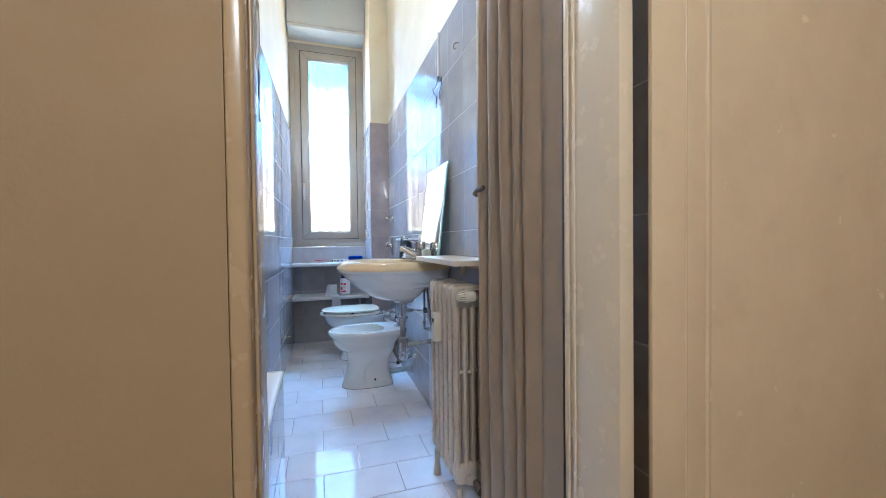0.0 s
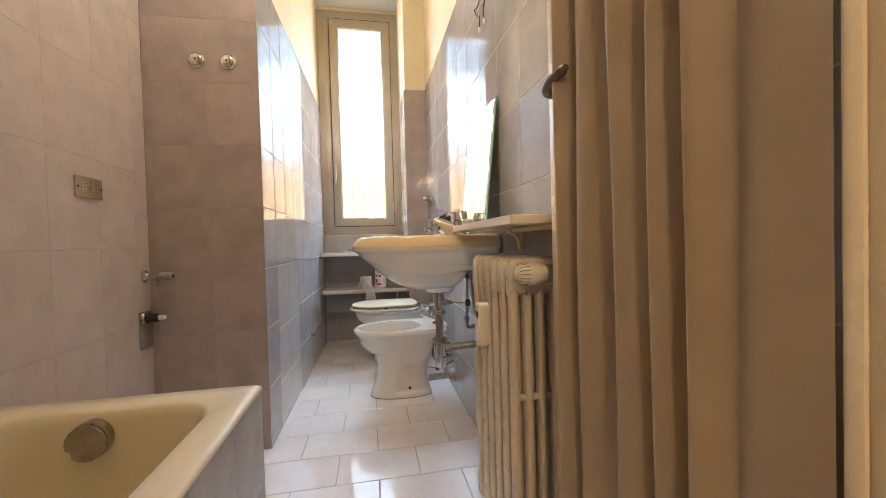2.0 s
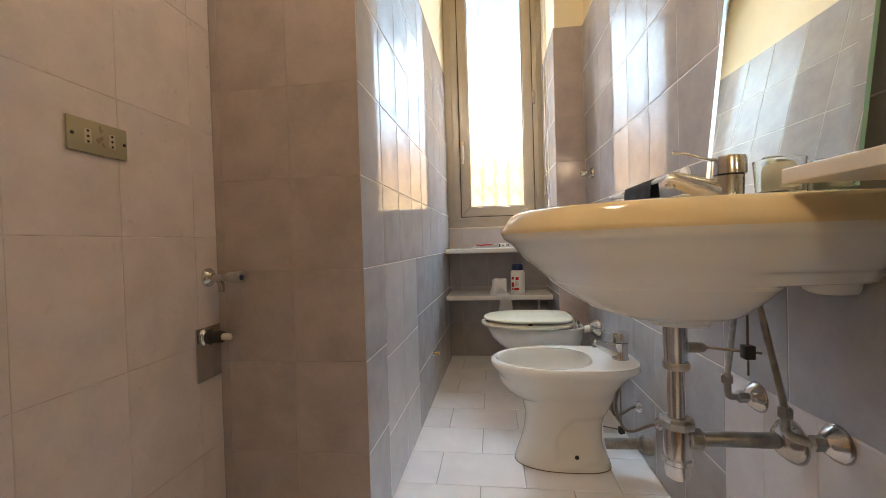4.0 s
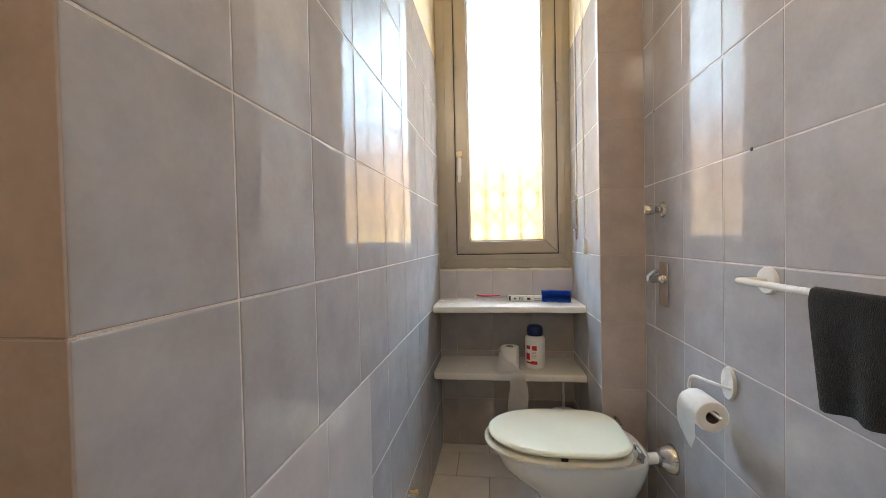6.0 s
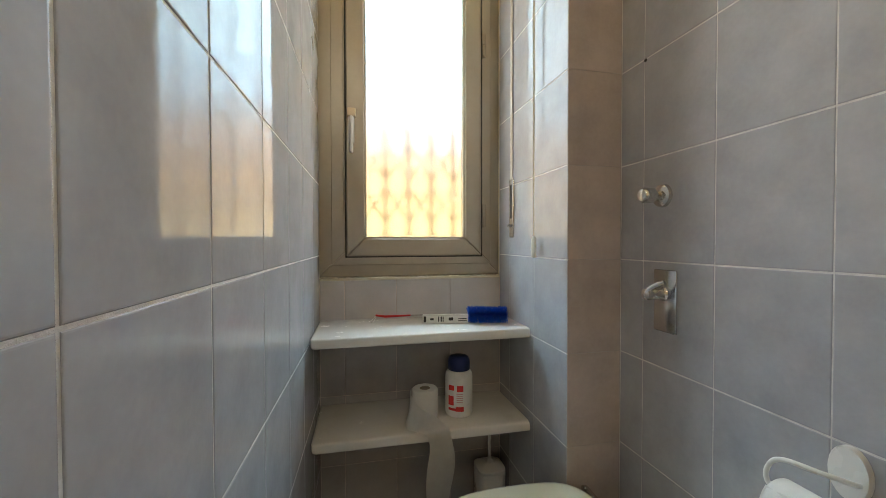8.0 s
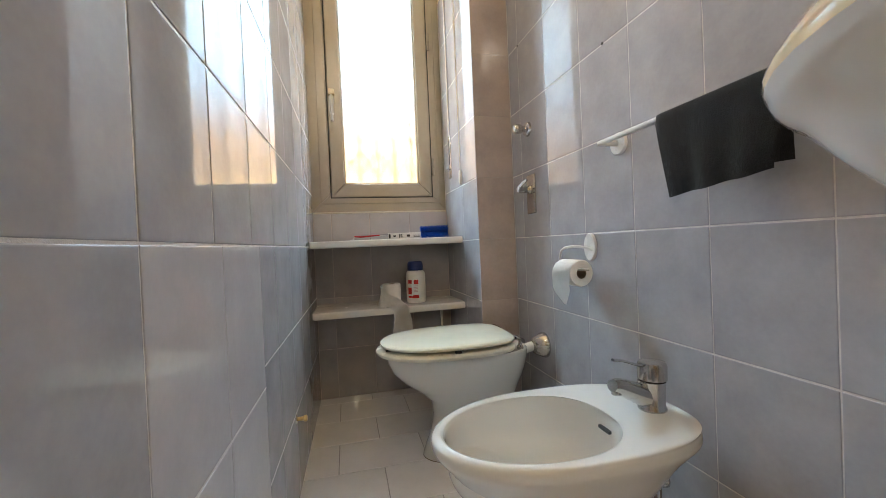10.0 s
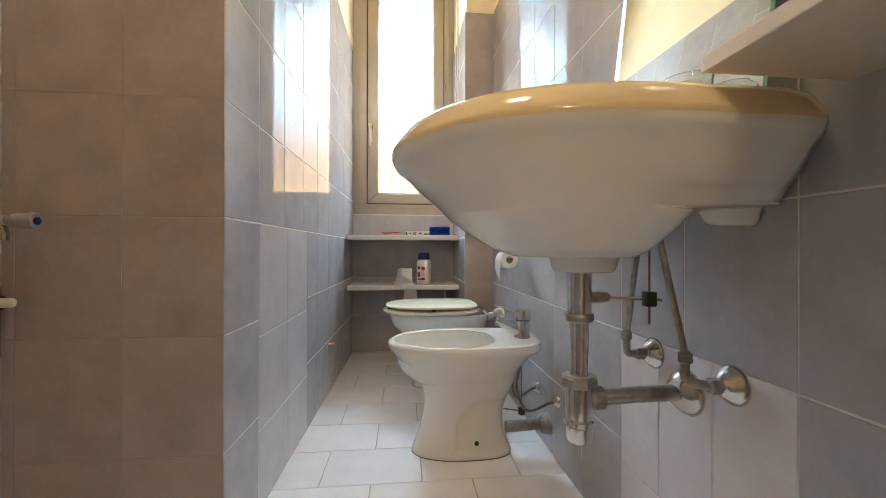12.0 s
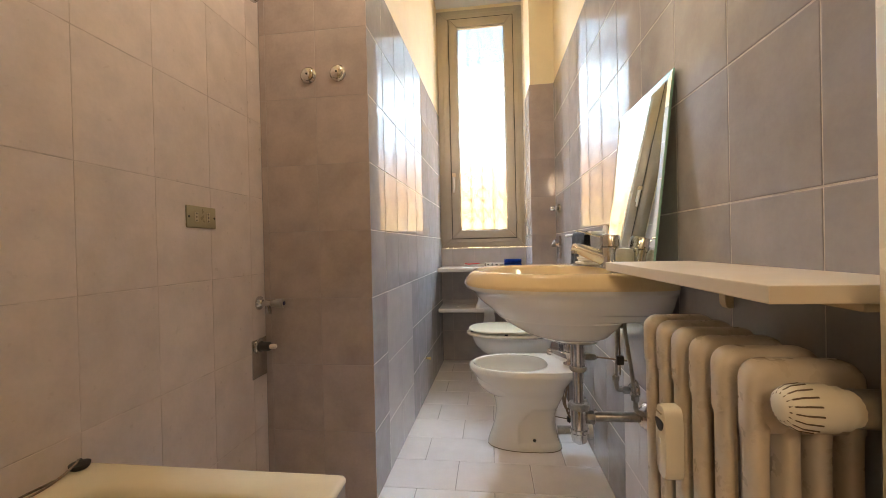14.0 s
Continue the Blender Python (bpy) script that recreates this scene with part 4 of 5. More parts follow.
part("plug", lathe([(0.007, 0.004), (0.007, 0.024), (0.011, 0.026), (0.011, 0.036), (0.006, 0.038)], (left_x(3.745), 3.745, 0.28), "x", 12), M_BRASS, t)
t = thing("wall_cable", (XR, 2.24, 2.35), "loose electric cable hanging with bare ends", "cable")
part("cable", tube(curve_points([(XR - 0.004, 2.235, 2.35), (XR - 0.006, 2.238, 2.22), (XR - 0.007, 2.242, 2.08)], 5), 0.005, 8), M_DARK, t)
part("sheath", tube([(XR - 0.0045, 2.235, 2.352), (XR - 0.006, 2.238, 2.10)], 0.0065, 8), M_CORD, t)
for s in (-1, 1):
    part("wire", tube(curve_points([(XR - 0.007, 2.242, 2.09), (XR - 0.012, 2.242 + 0.05 * s, 2.05), (XR - 0.014, 2.242 + 0.09 * s, 2.06), (XR - 0.012, 2.242 + 0.07 * s, 2.02), (XR - 0.010, 2.242 + 0.03 * s, 1.99), (XR - 0.010, 2.242 + 0.035 * s, 1.95)], 5), 0.0025, 6), M_DARK, t)
    part("wire_end", lathe([(0.005, 0), (0.006, 0.004), (0.006, 0.022), (0.003, 0.026)], (XR - 0.010, 2.242 + 0.036 * s, 1.925), "z", 8), M_PLASTIC, t)
tagged(part("wall_hook", tube(curve_points([(XR - 0.001, 1.905, 2.135), (XR - 0.02, 1.905, 2.13), (XR - 0.028, 1.905, 2.115), (XR - 0.026, 1.905, 2.10), (XR - 0.016, 1.905, 2.102)], 4), 0.0028, 8), M_BRONZE), "small bare metal hook in the tiled wall", "hook")


# ---- mirror, ledge, basin clutter ----
t = thing("mirror", (0.56, 2.288, 1.022), "frameless mirror leaning against the tiled wall above the washbasin", "mirror")
mm = Matrix.Translation((0.549, 2.288, 1.0235)) @ Matrix.Rotation(radians(6.5), 4, "Y")
w2, h2, d2 = 0.216, 0.546, 0.006
quad = lambda k, z: [Vector((z, -w2 + k, k)), Vector((z, w2 - k, k)), Vector((z, w2 - k, h2 - k)), Vector((z, -w2 + k, h2 - k))]
bm = loft([quad(0, 0), quad(0, -d2)])
bm.transform(mm)
part("glass_body", bm, M_GLASS_EDGE, t, "green glass edge", 20)
bm = loft([quad(0.0008, -d2 - 0.0002), quad(0.022, -d2 - 0.0016)])
bm.transform(mm)
part("mirror_face", bm, M_MIRROR, t, "silvered face", 0)

t = thing("radiator_ledge", (0.51, 1.71, 1.026), "white painted shelf board over the radiator", "shelf")
part("board", box(0.403, XR - 0.0005, 1.411, 2.017, 1.0245, 1.0455, 0.002), M_LEDGE, t, "", 20)
arc = [(0.0, 0.952), (0.010, 0.950), (0.016, 0.958), (0.017, 0.978), (0.022, 0.994), (0.034, 1.006), (0.052, 1.012)]
part("bracket", loft([[Vector((XR - 0.001 - d, 1.852 + s, z)) for s, z in ((-0.011, lo), (0.011, lo), (0.011, 1.0244), (-0.011, 1.0244))] for d, lo in arc]), M_LACQUER, t, "", 50)
part("batten", box(0.520, 0.604, 1.440, 1.712, 1.010, 1.0244, 0.004), M_LACQUER, t)

t = thing("soap_dish", (0.50, 2.10, 1.02), "clear glass soap dish with a beige soap", "soap dish")
gx, gy = 0.500, 2.165
part("dish", lathe([(0.030, 0.001), (0.034, 0.004), (0.037, 0.06), (0.038, 0.066), (0.036, 0.066), (0.033, 0.010), (0.004, 0.008)], (gx, gy, 1.0185), "z", 28), M_GLASS, t)
part("soap", loft([oval(gx, gy, 0.024 * s, 0.024 * s, 0.026 * s, 1.028 + z, 24) for s, z in ((0.8, 0.0), (1, 0.006), (1, 0.04), (0.85, 0.05), (0.3, 0.053))]), M_IVORY, t)
t = thing("folded_tissues", (0.43, 2.47, 1.02), "white folded tissue pack lying on the basin rim", "tissues")
for i, (r, z) in enumerate(((6, 0.0), (-3, 0.009), (10, 0.018), (2, 0.026))):
    bm = box(-0.045 + i * 0.003, 0.045, -0.055, 0.055 - i * 0.004, 1.0195 + z, 1.0195 + z + 0.0085, 0.003)
    bm.transform(Matrix.Translation((0.475, 2.445, 0)) @ Matrix.Rotation(radians(r), 4, "Z"))
    part("fold", bm, M_PAPER, t)


# ---- radiator ----
def radiator_header(x0, x1, y, z0, z1):
    """Flat-sided end of a radiator section: square towards the columns, rounded at the outer corners."""
    s = 1 if z1 > z0 else -1
    rings = []
    for dy, k in ((-0.0190, 0.013), (-0.0178, 0.007), (-0.0138, 0.0024), (-0.007, 0.0003), (0.007, 0.0003), (0.0138, 0.0024), (0.0178, 0.007), (0.0190, 0.013)):
        r = 0.026 - k * 0.5
        a0, a1, zt = x0 + k, x1 - k, z1 - s * k
        zb = z0 + s * (2.0 * k - 0.012)
        line = [Vector((a0, y + dy, zb))]
        line += [Vector((a0 + r - r * math.cos(radians(a)), y + dy, zt - s * (r - r * math.sin(radians(a))))) for a in range(0, 91, 15)]
        line += [Vector((a1 - r + r * math.sin(radians(a)), y + dy, zt - s * (r - r * math.cos(radians(a))))) for a in range(0, 91, 15)]
        line += [Vector((a1, y + dy, zb))]
        rings.append(line)
    bm = loft(rings)
    bmesh.ops.recalc_face_normals(bm, faces=bm.faces[:])
    return bm


def build_radiator():
    t = thing("radiator", (0.48, 1.646, 0.10), "cream enamelled cast iron column radiator with valve", "radiator")
    xs = (0.434, 0.469, 0.504, 0.539)
    for i in range(6):
        y = 1.488 + 0.0632 * i
        xa, xb = xs[0], xs[-1]
        sec = part("section", radiator_header(xa - 0.014, xb + 0.014, y, 0.862, 0.944), M_RADIATOR, t, "", 60)
        part("header", radiator_header(xa - 0.014, xb + 0.014, y, 0.215, 0.139), M_RADIATOR, sec, "", 60)
        for x in xs:
            part("column", loft([[Vector((x + a * math.copysign(abs(math.cos(k * math.pi / 10)) ** 0.75, math.cos(k * math.pi / 10)), y + b * math.copysign(abs(math.sin(k * math.pi / 10)) ** 0.75, math.sin(k * math.pi / 10)), z)) for k in range(20)]
                                 for z, a, b in ((0.180, 0.0138, 0.0188), (0.212, 0.0128, 0.0184), (0.235, 0.0106, 0.0180), (0.54, 0.0103, 0.0178), (0.838, 0.0106, 0.0180), (0.862, 0.0128, 0.0184), (0.890, 0.0138, 0.0188))]), M_RADIATOR, sec, "", 60)
        part("tie", box(xa, xb, y - 0.009, y + 0.009, 0.585, 0.602, 0.005, 2), M_RADIATOR, sec, "", 60)
    for z in (0.893, 0.165):
        part("hub", tube([(0.480, 1.455, z), (0.480, 1.835, z)], 0.020, 16), M_RADIATOR, t)
    for y in (1.488, 1.804):
        for x in (xs[0] + 0.01, xs[-1] - 0.01):
            part("foot", lathe([(0.020, 0.0005), (0.018, 0.02), (0.013, 0.06), (0.013, 0.125)], (x, y, 0), "z", 14), M_RADIATOR, t)
    part("valve_body", lathe([(0.017, -0.01), (0.021, 0.0), (0.021, 0.03), (0.016, 0.036), (0.016, 0.05)], (0.492, 1.42, 0.909), "x", 16), M_PIPE, t)
    part("valve_tail", tube([(0.515, 1.42, 0.905), (0.515, 1.46, 0.897)], 0.015, 14), M_PIPE, t)
    part("supply_pipe", tube([(0.515, 1.42, 0.908), (0.56, 1.412, 0.898), (0.585, 1.41, 0.87), (0.588, 1.41, 0.5), (0.588, 1.41, 0.005)], 0.011, 12), M_RADIATOR, t)
    head = part("thermostat_head", lathe([(0.004, 0.0), (0.011, 0.001), (0.0185, 0.0055), (0.0235, 0.014), (0.0258, 0.030), (0.0258, 0.050), (0.023, 0.054), (0.0235, 0.062), (0.020, 0.068), (0.018, 0.092)], (0.415, 1.420, 0.909), "x", 36), M_IVORY, t, "ivory plastic thermostatic valve head")
    for k in range(16):
        a = 2 * math.pi * k / 16
        f = lambda x, r: (x, 1.420 + r * math.cos(a), 0.909 + r * math.sin(a))
        part("groove", tube([f(0.4185, 0.0140), f(0.4225, 0.0192), f(0.4300, 0.0235), f(0.4440, 0.0256)], 0.0011, 5), M_BRONZE, head)
    part("bleed_pipe", tube([(0.50, 1.46, 0.155), (0.50, 1.41, 0.150), (0.52, 1.40, 0.10), (0.52, 1.40, 0.003)], 0.012, 12), M_BRONZE, t)
    part("return_valve", lathe([(0.018, -0.02), (0.020, -0.014), (0.020, 0.016), (0.014, 0.022)], (0.50, 1.415, 0.152), "y", 8), M_BRONZE, t, "", 20)
    m = thing("heat_meter", (0.419, 1.680, 0.70), "ivory plastic heat cost meter clipped to the radiator", "heat meter")
    part("case", loft([[Vector((0.419 - d, 1.676 + 0.0205 * s * math.copysign(abs(math.cos(a)) ** 0.6, math.cos(a)), 0.742 + 0.065 * s2 * math.copysign(abs(math.sin(a)) ** 0.45, math.sin(a)))) for a in [k * math.pi / 20 for k in range(40)]]
                       for s, s2, d in ((1.0, 1.0, -0.006), (1.0, 1.0, 0.018), (0.93, 0.97, 0.023), (0.75, 0.9, 0.025))]), M_IVORY, m)
    part("display", loft([[Vector((0.419 - d, 1.676 + 0.0155 * math.cos(a), 0.778 + (0.017 if math.sin(a) < 0 else 0.004) * math.sin(a))) for a in [k * math.pi / 12 for k in range(24)]] for d in (0.024, 0.0262)]), M_DARK, m, "dark display window")
    part("button", lathe([(0.006, -0.0235), (0.006, -0.0262), (0.004, -0.0265)], (0.419, 1.676, 0.742), "x", 14), M_PLASTIC, m)
    part("print_bar", box(0.3925, 0.3942, 1.667, 1.685, 0.792, 0.795), M_SOCKET, m)


build_radiator()


# ---- door with pleated curtain ----
A, B = Vector((0.497, 0.665, 0)), Vector((0.497, 1.398, 0))
LEAF = (B - A).length
DM = Matrix.Translation(A) @ Matrix.Rotation(math.atan2(-(B - A).x, (B - A).y), 4, "Z")   # y runs along the leaf, -x faces the room


def build_door():
    t = thing("door_1", A, "cream bathroom door standing open, glazed part behind a pleated curtain", "door")
    t["kind"] = "structure"

    def put(name, bm, mat, label="", parent=None, smooth=40):
        bm.transform(DM)
        return part(name, bm, mat, parent or t, label, smooth)
    y1 = LEAF
    put("stile", box(0.0, 0.036, y1 - 0.108, y1, 0.012, 2.42, 0.004), M_DOOR)
    put("stile", box(0.0, 0.036, 0.0, 0.173, 0.012, 2.42, 0.004), M_DOOR)
    put("rail", box(0.001, 0.035, 0.173, y1 - 0.108, 0.012, 0.25, 0.003), M_DOOR)
    put("rail", box(0.001, 0.035, 0.173, y1 - 0.108, 2.30, 2.42, 0.003), M_DOOR)
    put("glass_panel", box(0.018, 0.024, 0.173, y1 - 0.108, 0.25, 2.30), M_GLASS, "glass behind the curtain")
    put("moulding", box(-0.006, 0.0, 0.138, 0.148, 0.02, 2.41, 0.003), M_DOOR)
    put("moulding", box(-0.008, 0.0, 0.160, 0.177, 0.10, 2.40, 0.004), M_DOOR)
    # handle
    yp = y1 - 0.066
    pl = put("lock_plate", loft([[Vector((-d, yp + 0.0185 * s * math.copysign(abs(math.cos(a)) ** 0.5, math.cos(a)), 1.245 + 0.098 * s * math.copysign(abs(math.sin(a)) ** 0.3, math.sin(a)))) for a in [k * math.pi / 20 for k in range(40)]] for s, d in ((1, 0.0), (1, 0.003), (0.90, 0.0045), (0.86, 0.0040))]), M_BRASS, "worn brass lock plate")
    for z, s in ((1.346, 1), (1.146, -1)):
        put("plate_end", lathe([(0.0165, 0), (0.0155, -0.005), (0.009, -0.007), (0.007, -0.005)], (0, yp, z), "x", 20), M_BRASS, "", pl)
        put("scroll", lathe([(0.006, 0), (0.0055, -0.009), (0.002, -0.0105)], (0, yp, z + 0.002 * s), "x", 12), M_BRONZE, "", pl)
        put("rib", tube([(-0.0045, yp - 0.015, z - 0.018 * s), (-0.0055, yp, z - 0.021 * s), (-0.0045, yp + 0.015, z - 0.018 * s)], 0.0022, 8), M_BRASS, "", pl)
    put("keyhole", lathe([(0.0052, -0.0035), (0.0052, -0.0052)], (0, yp, 1.196), "x", 14), M_DARK, "", pl)
    put("keyhole", box(-0.0052, -0.0035, yp - 0.003, yp + 0.003, 1.176, 1.196, 0.001, 1), M_DARK, "", pl)
    put("handle_collar", lathe([(0.013, -0.003), (0.012, -0.010), (0.009, -0.014)], (0, yp, 1.288), "x", 16), M_BRONZE, "", pl)
    h = put("handle", tube(curve_points([(0, yp, 1.288), (-0.022, yp, 1.288), (-0.040, yp - 0.006, 1.290), (-0.048, yp - 0.035, 1.295), (-0.046, yp - 0.075, 1.300), (-0.044, yp - 0.095, 1.302)], 5),
                           [0.008] * 6 + [0.009] * 6 + [0.0105] * 6 + [0.0095] * 6 + [0.007] * 2, 12), M_BRONZE, "dark bronze lever handle")
    # pleated curtain on the room side of the leaf
    bm = bmesh.new()
    cols = []
    n = 350
    ya, yb = 0.176, 0.625
    folds = [0.176, 0.2645, 0.3224, 0.383, 0.4644, 0.5724, 0.625]
    for i in range(n + 1):
        u = i / n
        y = ya + (yb - ya) * u
        k = max(q for q in range(len(folds) - 1) if folds[q] <= y + 1e-9)
        ph = k + (y - folds[k]) / (folds[k + 1] - folds[k])
        p = ph % 1.0
        lip = math.sin(p / 0.70 * math.pi / 2) ** 1.6 if p < 0.70 else math.cos((p - 0.70) / 0.30 * math.pi / 2)
        dx = -0.008 - (0.005 if k == 0 else 0.034) * lip - 0.003 * math.sin(ph * 2.4)
        col = []
        for k in range(26):
            z = 0.16 + (2.36 - 0.16) * k / 25
            w = 1 + 0.10 * math.sin(z * 2.3 + i * 0.11) + 0.05 * math.sin(z * 7 + i * 0.05)
            col.append(bm.verts.new((dx * w - 0.002, y + 0.003 * math.sin(z * 1.7 + ph), z)))
        cols.append(col)
    for a, b in zip(cols, cols[1:]):
        for k in range(25):
            bm.faces.new((a[k], a[k + 1], b[k + 1], b[k]))
    bmesh.ops.solidify(bm, geom=bm.faces[:], thickness=0.0012)
    bm.transform(DM)
    c = thing("door_curtain", A + Vector((0, 0.3, 0.16)), "beige pleated fabric curtain covering the door glass", "curtain")
    part("fabric", bm, M_CURTAIN, c, "", 70)
    for z in (0.18, 2.35):
        bm = tube([(-0.006, 0.165, z), (-0.006, y1 - 0.10, z)], 0.005, 8)
        bm.transform(DM)
        part("rod", bm, M_BRASS, c)


build_door()


def build_door_frame():
    t = thing("door_frame", (0.2, 0.62, 0), "cream lacquered wooden door frame with moulded casing", "door frame")
    t["kind"] = "structure"
    part("jamb", box(-0.184, -0.160, 0.5485, 0.690, 0, 2.46, 0.006, 4), M_LACQUER_SHADED, t)
    part("stop", box(-0.160, -0.155, 0.575, 0.615, 0, 2.45, 0.002, 3), M_LACQUER_SHADED, t)
    part("jamb", box(0.570, 0.735, 0.655, 0.667, 0, 2.46, 0.003), M_LACQUER, t)
    part("bead", tube([(0.66, 0.6545, 0.0), (0.66, 0.6545, 2.46)], 0.003, 10), M_LACQUER, t)
    part("bead", tube([(0.72, 0.6545, 0.0), (0.72, 0.6545, 2.46)], 0.005, 10), M_LACQUER, t)
    part("head", box(-0.160, 0.570, 0.655, 0.699, 2.43, 2.46, 0.003), M_LACQUER, t)
    part("strike_plate", box(-0.1605, -0.1585, 0.640, 0.662, 1.30, 1.46, 0.0008, 1), M_BRASS, t, "brass strike plate")
    part("strike_hole", box(-0.159, -0.1580, 0.645, 0.657, 1.33, 1.37), M_DARK, t)


build_door_frame()


# ---- bathtub corner ----
def rrect(x0, x1, y0, y1, r, z, n=6):
    out = []
    for cx, cy, a0 in ((x1 - r, y1 - r, 0), (x0 + r, y1 - r, 90), (x0 + r, y0 + r, 180), (x1 - r, y0 + r, 270)):
        for k in range(n + 1):
            a = radians(a0 + 90 * k / n)
            out.append(Vector((cx + r * math.cos(a), cy + r * math.sin(a), z)))
    return out


def build_tub():
    t = thing("bathtub", (-0.58, 1.25, 0.0), "cream enamelled bathtub with a flat rim, tiled in", "bathtub")
    x0, x1, y0, y1 = XB + 0.0015, -0.232, YD + 0.0015, 1.792
    rings = [rrect(x0, x1, y0, y1, 0.012, 0.571), rrect(x0, x1, y0, y1, 0.012, 0.577), rrect(x0 + 0.003, x1 - 0.003, y0 + 0.003, y1 - 0.003, 0.012, 0.582), rrect(x0 + 0.010, x1 - 0.010, y0 + 0.010, y1 - 0.010, 0.014, 0.5855),
             rrect(x0 + 0.055, x1 - 0.080, y0 + 0.06, y1 - 0.085, 0.10, 0.583), rrect(x0 + 0.064, x1 - 0.090, y0 + 0.07, y1 - 0.096, 0.10, 0.576), rrect(x0 + 0.070, x1 - 0.096, y0 + 0.078, y1 - 0.104, 0.10, 0.560),
             rrect(x0 + 0.085, x1 - 0.112, y0 + 0.12, y1 - 0.120, 0.11, 0.44), rrect(x0 + 0.10, x1 - 0.130, y0 + 0.20, y1 - 0.145, 0.12, 0.28), rrect(x0 + 0.14, x1 - 0.17, y0 + 0.27, y1 - 0.19, 0.10, 0.215), rrect(x0 + 0.22, x1 - 0.25, y0 + 0.36, y1 - 0.27, 0.06, 0.205)]
    part("tub", loft(rings, False, True), M_ENAMEL, t, "", 60)
    # overflow cover on the far inner end
    def notched(r, dx, y, dz):
        """A round face with a bite out of its lower edge, through which the water runs off."""
        out = []
        for q in range(48):
            a = q * math.pi / 24
            bite = max(0, 1 - abs(((math.degrees(a) - 212 + 180) % 360) - 180) / 16)
            out.append(Vector((-0.603 + dx + r * (1 - 0.22 * bite) * math.cos(a), y, 0.522 + dz + r * (1 - 0.22 * bite) * math.sin(a))))
        return out
    part("overflow_flange", lathe([(0.046, 0.02), (0.046, -0.006), (0.043, -0.009), (0.03, -0.010)], (-0.603, 1.672, 0.522), "y", 36), M_NICKEL, t, "dull worn metal flange")
    part("overflow_cover", loft([notched(0.038, 0, 1.666, 0), notched(0.038, 0, 1.660, 0), notched(0.043, 0, 1.657, 0), notched(0.0435, 0, 1.650, 0), notched(0.040, 0, 1.648, 0), notched(0.02, 0, 1.647, 0)]), M_NICKEL, t, "dull worn metal overflow cover")
    return t


build_tub()
tub_panel = structure("tub_panel", box(XB + 0.002, -0.2435, 1.750, 1.7805, 0, 0.5705, 0, 2, box(-0.273, -0.2435, YD + 0.001, 1.750, 0, 0.5705)), M_GROUT, "tiled front of the built-in bathtub")
t = thing("plug_chain", (-0.885, 1.765, 0.585), "black rubber bath plug with its chain on the tub corner", "bath plug")
part("plug", lathe([(0.016, 0.0), (0.019, 0.003), (0.021, 0.012), (0.009, 0.015), (0.004, 0.022)], (-0.885, 1.758, 0.5855), "z", 20), M_DARK, t)
part("chain", tube(curve_points([(-0.885, 1.758, 0.606), (-0.880, 1.725, 0.595), (-0.876, 1.690, 0.589), (-0.872, 1.655, 0.589), (-0.878, 1.628, 0.589), (-0.888, 1.632, 0.589), (-0.888, 1.660, 0.589), (-0.878, 1.700, 0.590)], 6), 0.0028, 6), M_BRONZE, t)

t = thing("socket_outlet", (XB, 2.215, 1.215), "khaki metal double socket plate on the tiled wall", "socket")
part("plate", box(XB + 0.0005, XB + 0.007, 2.128, 2.266, 1.180, 1.256, 0.003), M_SOCKET, t)
for y in (2.170, 2.226):
    s = part("socket", box(XB + 0.006, XB + 0.0085, y - 0.0085, y + 0.0085, 1.201, 1.235, 0.001, 1), M_SOCKET_CORE, t)
    for z in (1.206, 1.218, 1.230):
        part("pin_hole", lathe([(0.0030, 0.008), (0.0030, 0.0092)], (XB, y, z), "x", 8), M_DARK, s)
for y in (2.137, 2.257):
    part("screw", lathe([(0.004, 0.006), (0.004, 0.0085), (0.002, 0.009)], (XB, y, 1.218), "x", 8), M_DARK, t)

t = thing("washer_tap", (XB, 2.53, 0.866), "chrome washing machine tap on the tiled wall", "tap")
part("rosette", lathe([(0.030, 0.0005), (0.029, 0.006), (0.016, 0.014), (0.014, 0.02)], (XB, 2.53, 0.868), "x", 24), M_CHROME, t)
part("body", tube([(XB + 0.012, 2.53, 0.866), (XB + 0.040, 2.53, 0.866), (XB + 0.058, 2.53, 0.866)], [0.012, 0.014, 0.013], 14), M_CHROME, t)
part("nozzle", tube(curve_points([(XB + 0.040, 2.53, 0.858), (XB + 0.046, 2.53, 0.840), (XB + 0.046, 2.53, 0.822)], 3), 0.010, 12), M_CHROME, t)
part("handle", tube([(XB + 0.056, 2.53, 0.866), (XB + 0.062, 2.53, 0.866), (XB + 0.092, 2.529, 0.866), (XB + 0.112, 2.528, 0.866), (XB + 0.116, 2.528, 0.866)], [0.013, 0.0155, 0.018, 0.0195, 0.017], 16), M_GREYPLASTIC, t, "grey tapered plastic handle")
part("index_ring", lathe([(0.009, 0.115), (0.009, 0.1185), (0.007, 0.119)], (XB, 2.528, 0.866), "x", 16), M_BLUECAP, t)
t = thing("washer_drain", (XB, 2.545, 0.62), "steel washing machine drain plate with a black hose spigot", "drain")
part("plate", box(XB + 0.0005, XB + 0.006, 2.467, 2.5705, 0.549, 0.714, 0.002), M_CHROME, t)
part("collar", lathe([(0.030, 0.005), (0.031, 0.012), (0.027, 0.016), (0.022, 0.017)], (XB, 2.508, 0.684), "x", 24), M_CHROME, t)
part("spigot", lathe([(0.024, 0.014), (0.024, 0.022), (0.020, 0.026), (0.0195, 0.056), (0.016, 0.062)], (XB, 2.508, 0.684), "x", 20), M_DARK, t, "black rubber spigot")
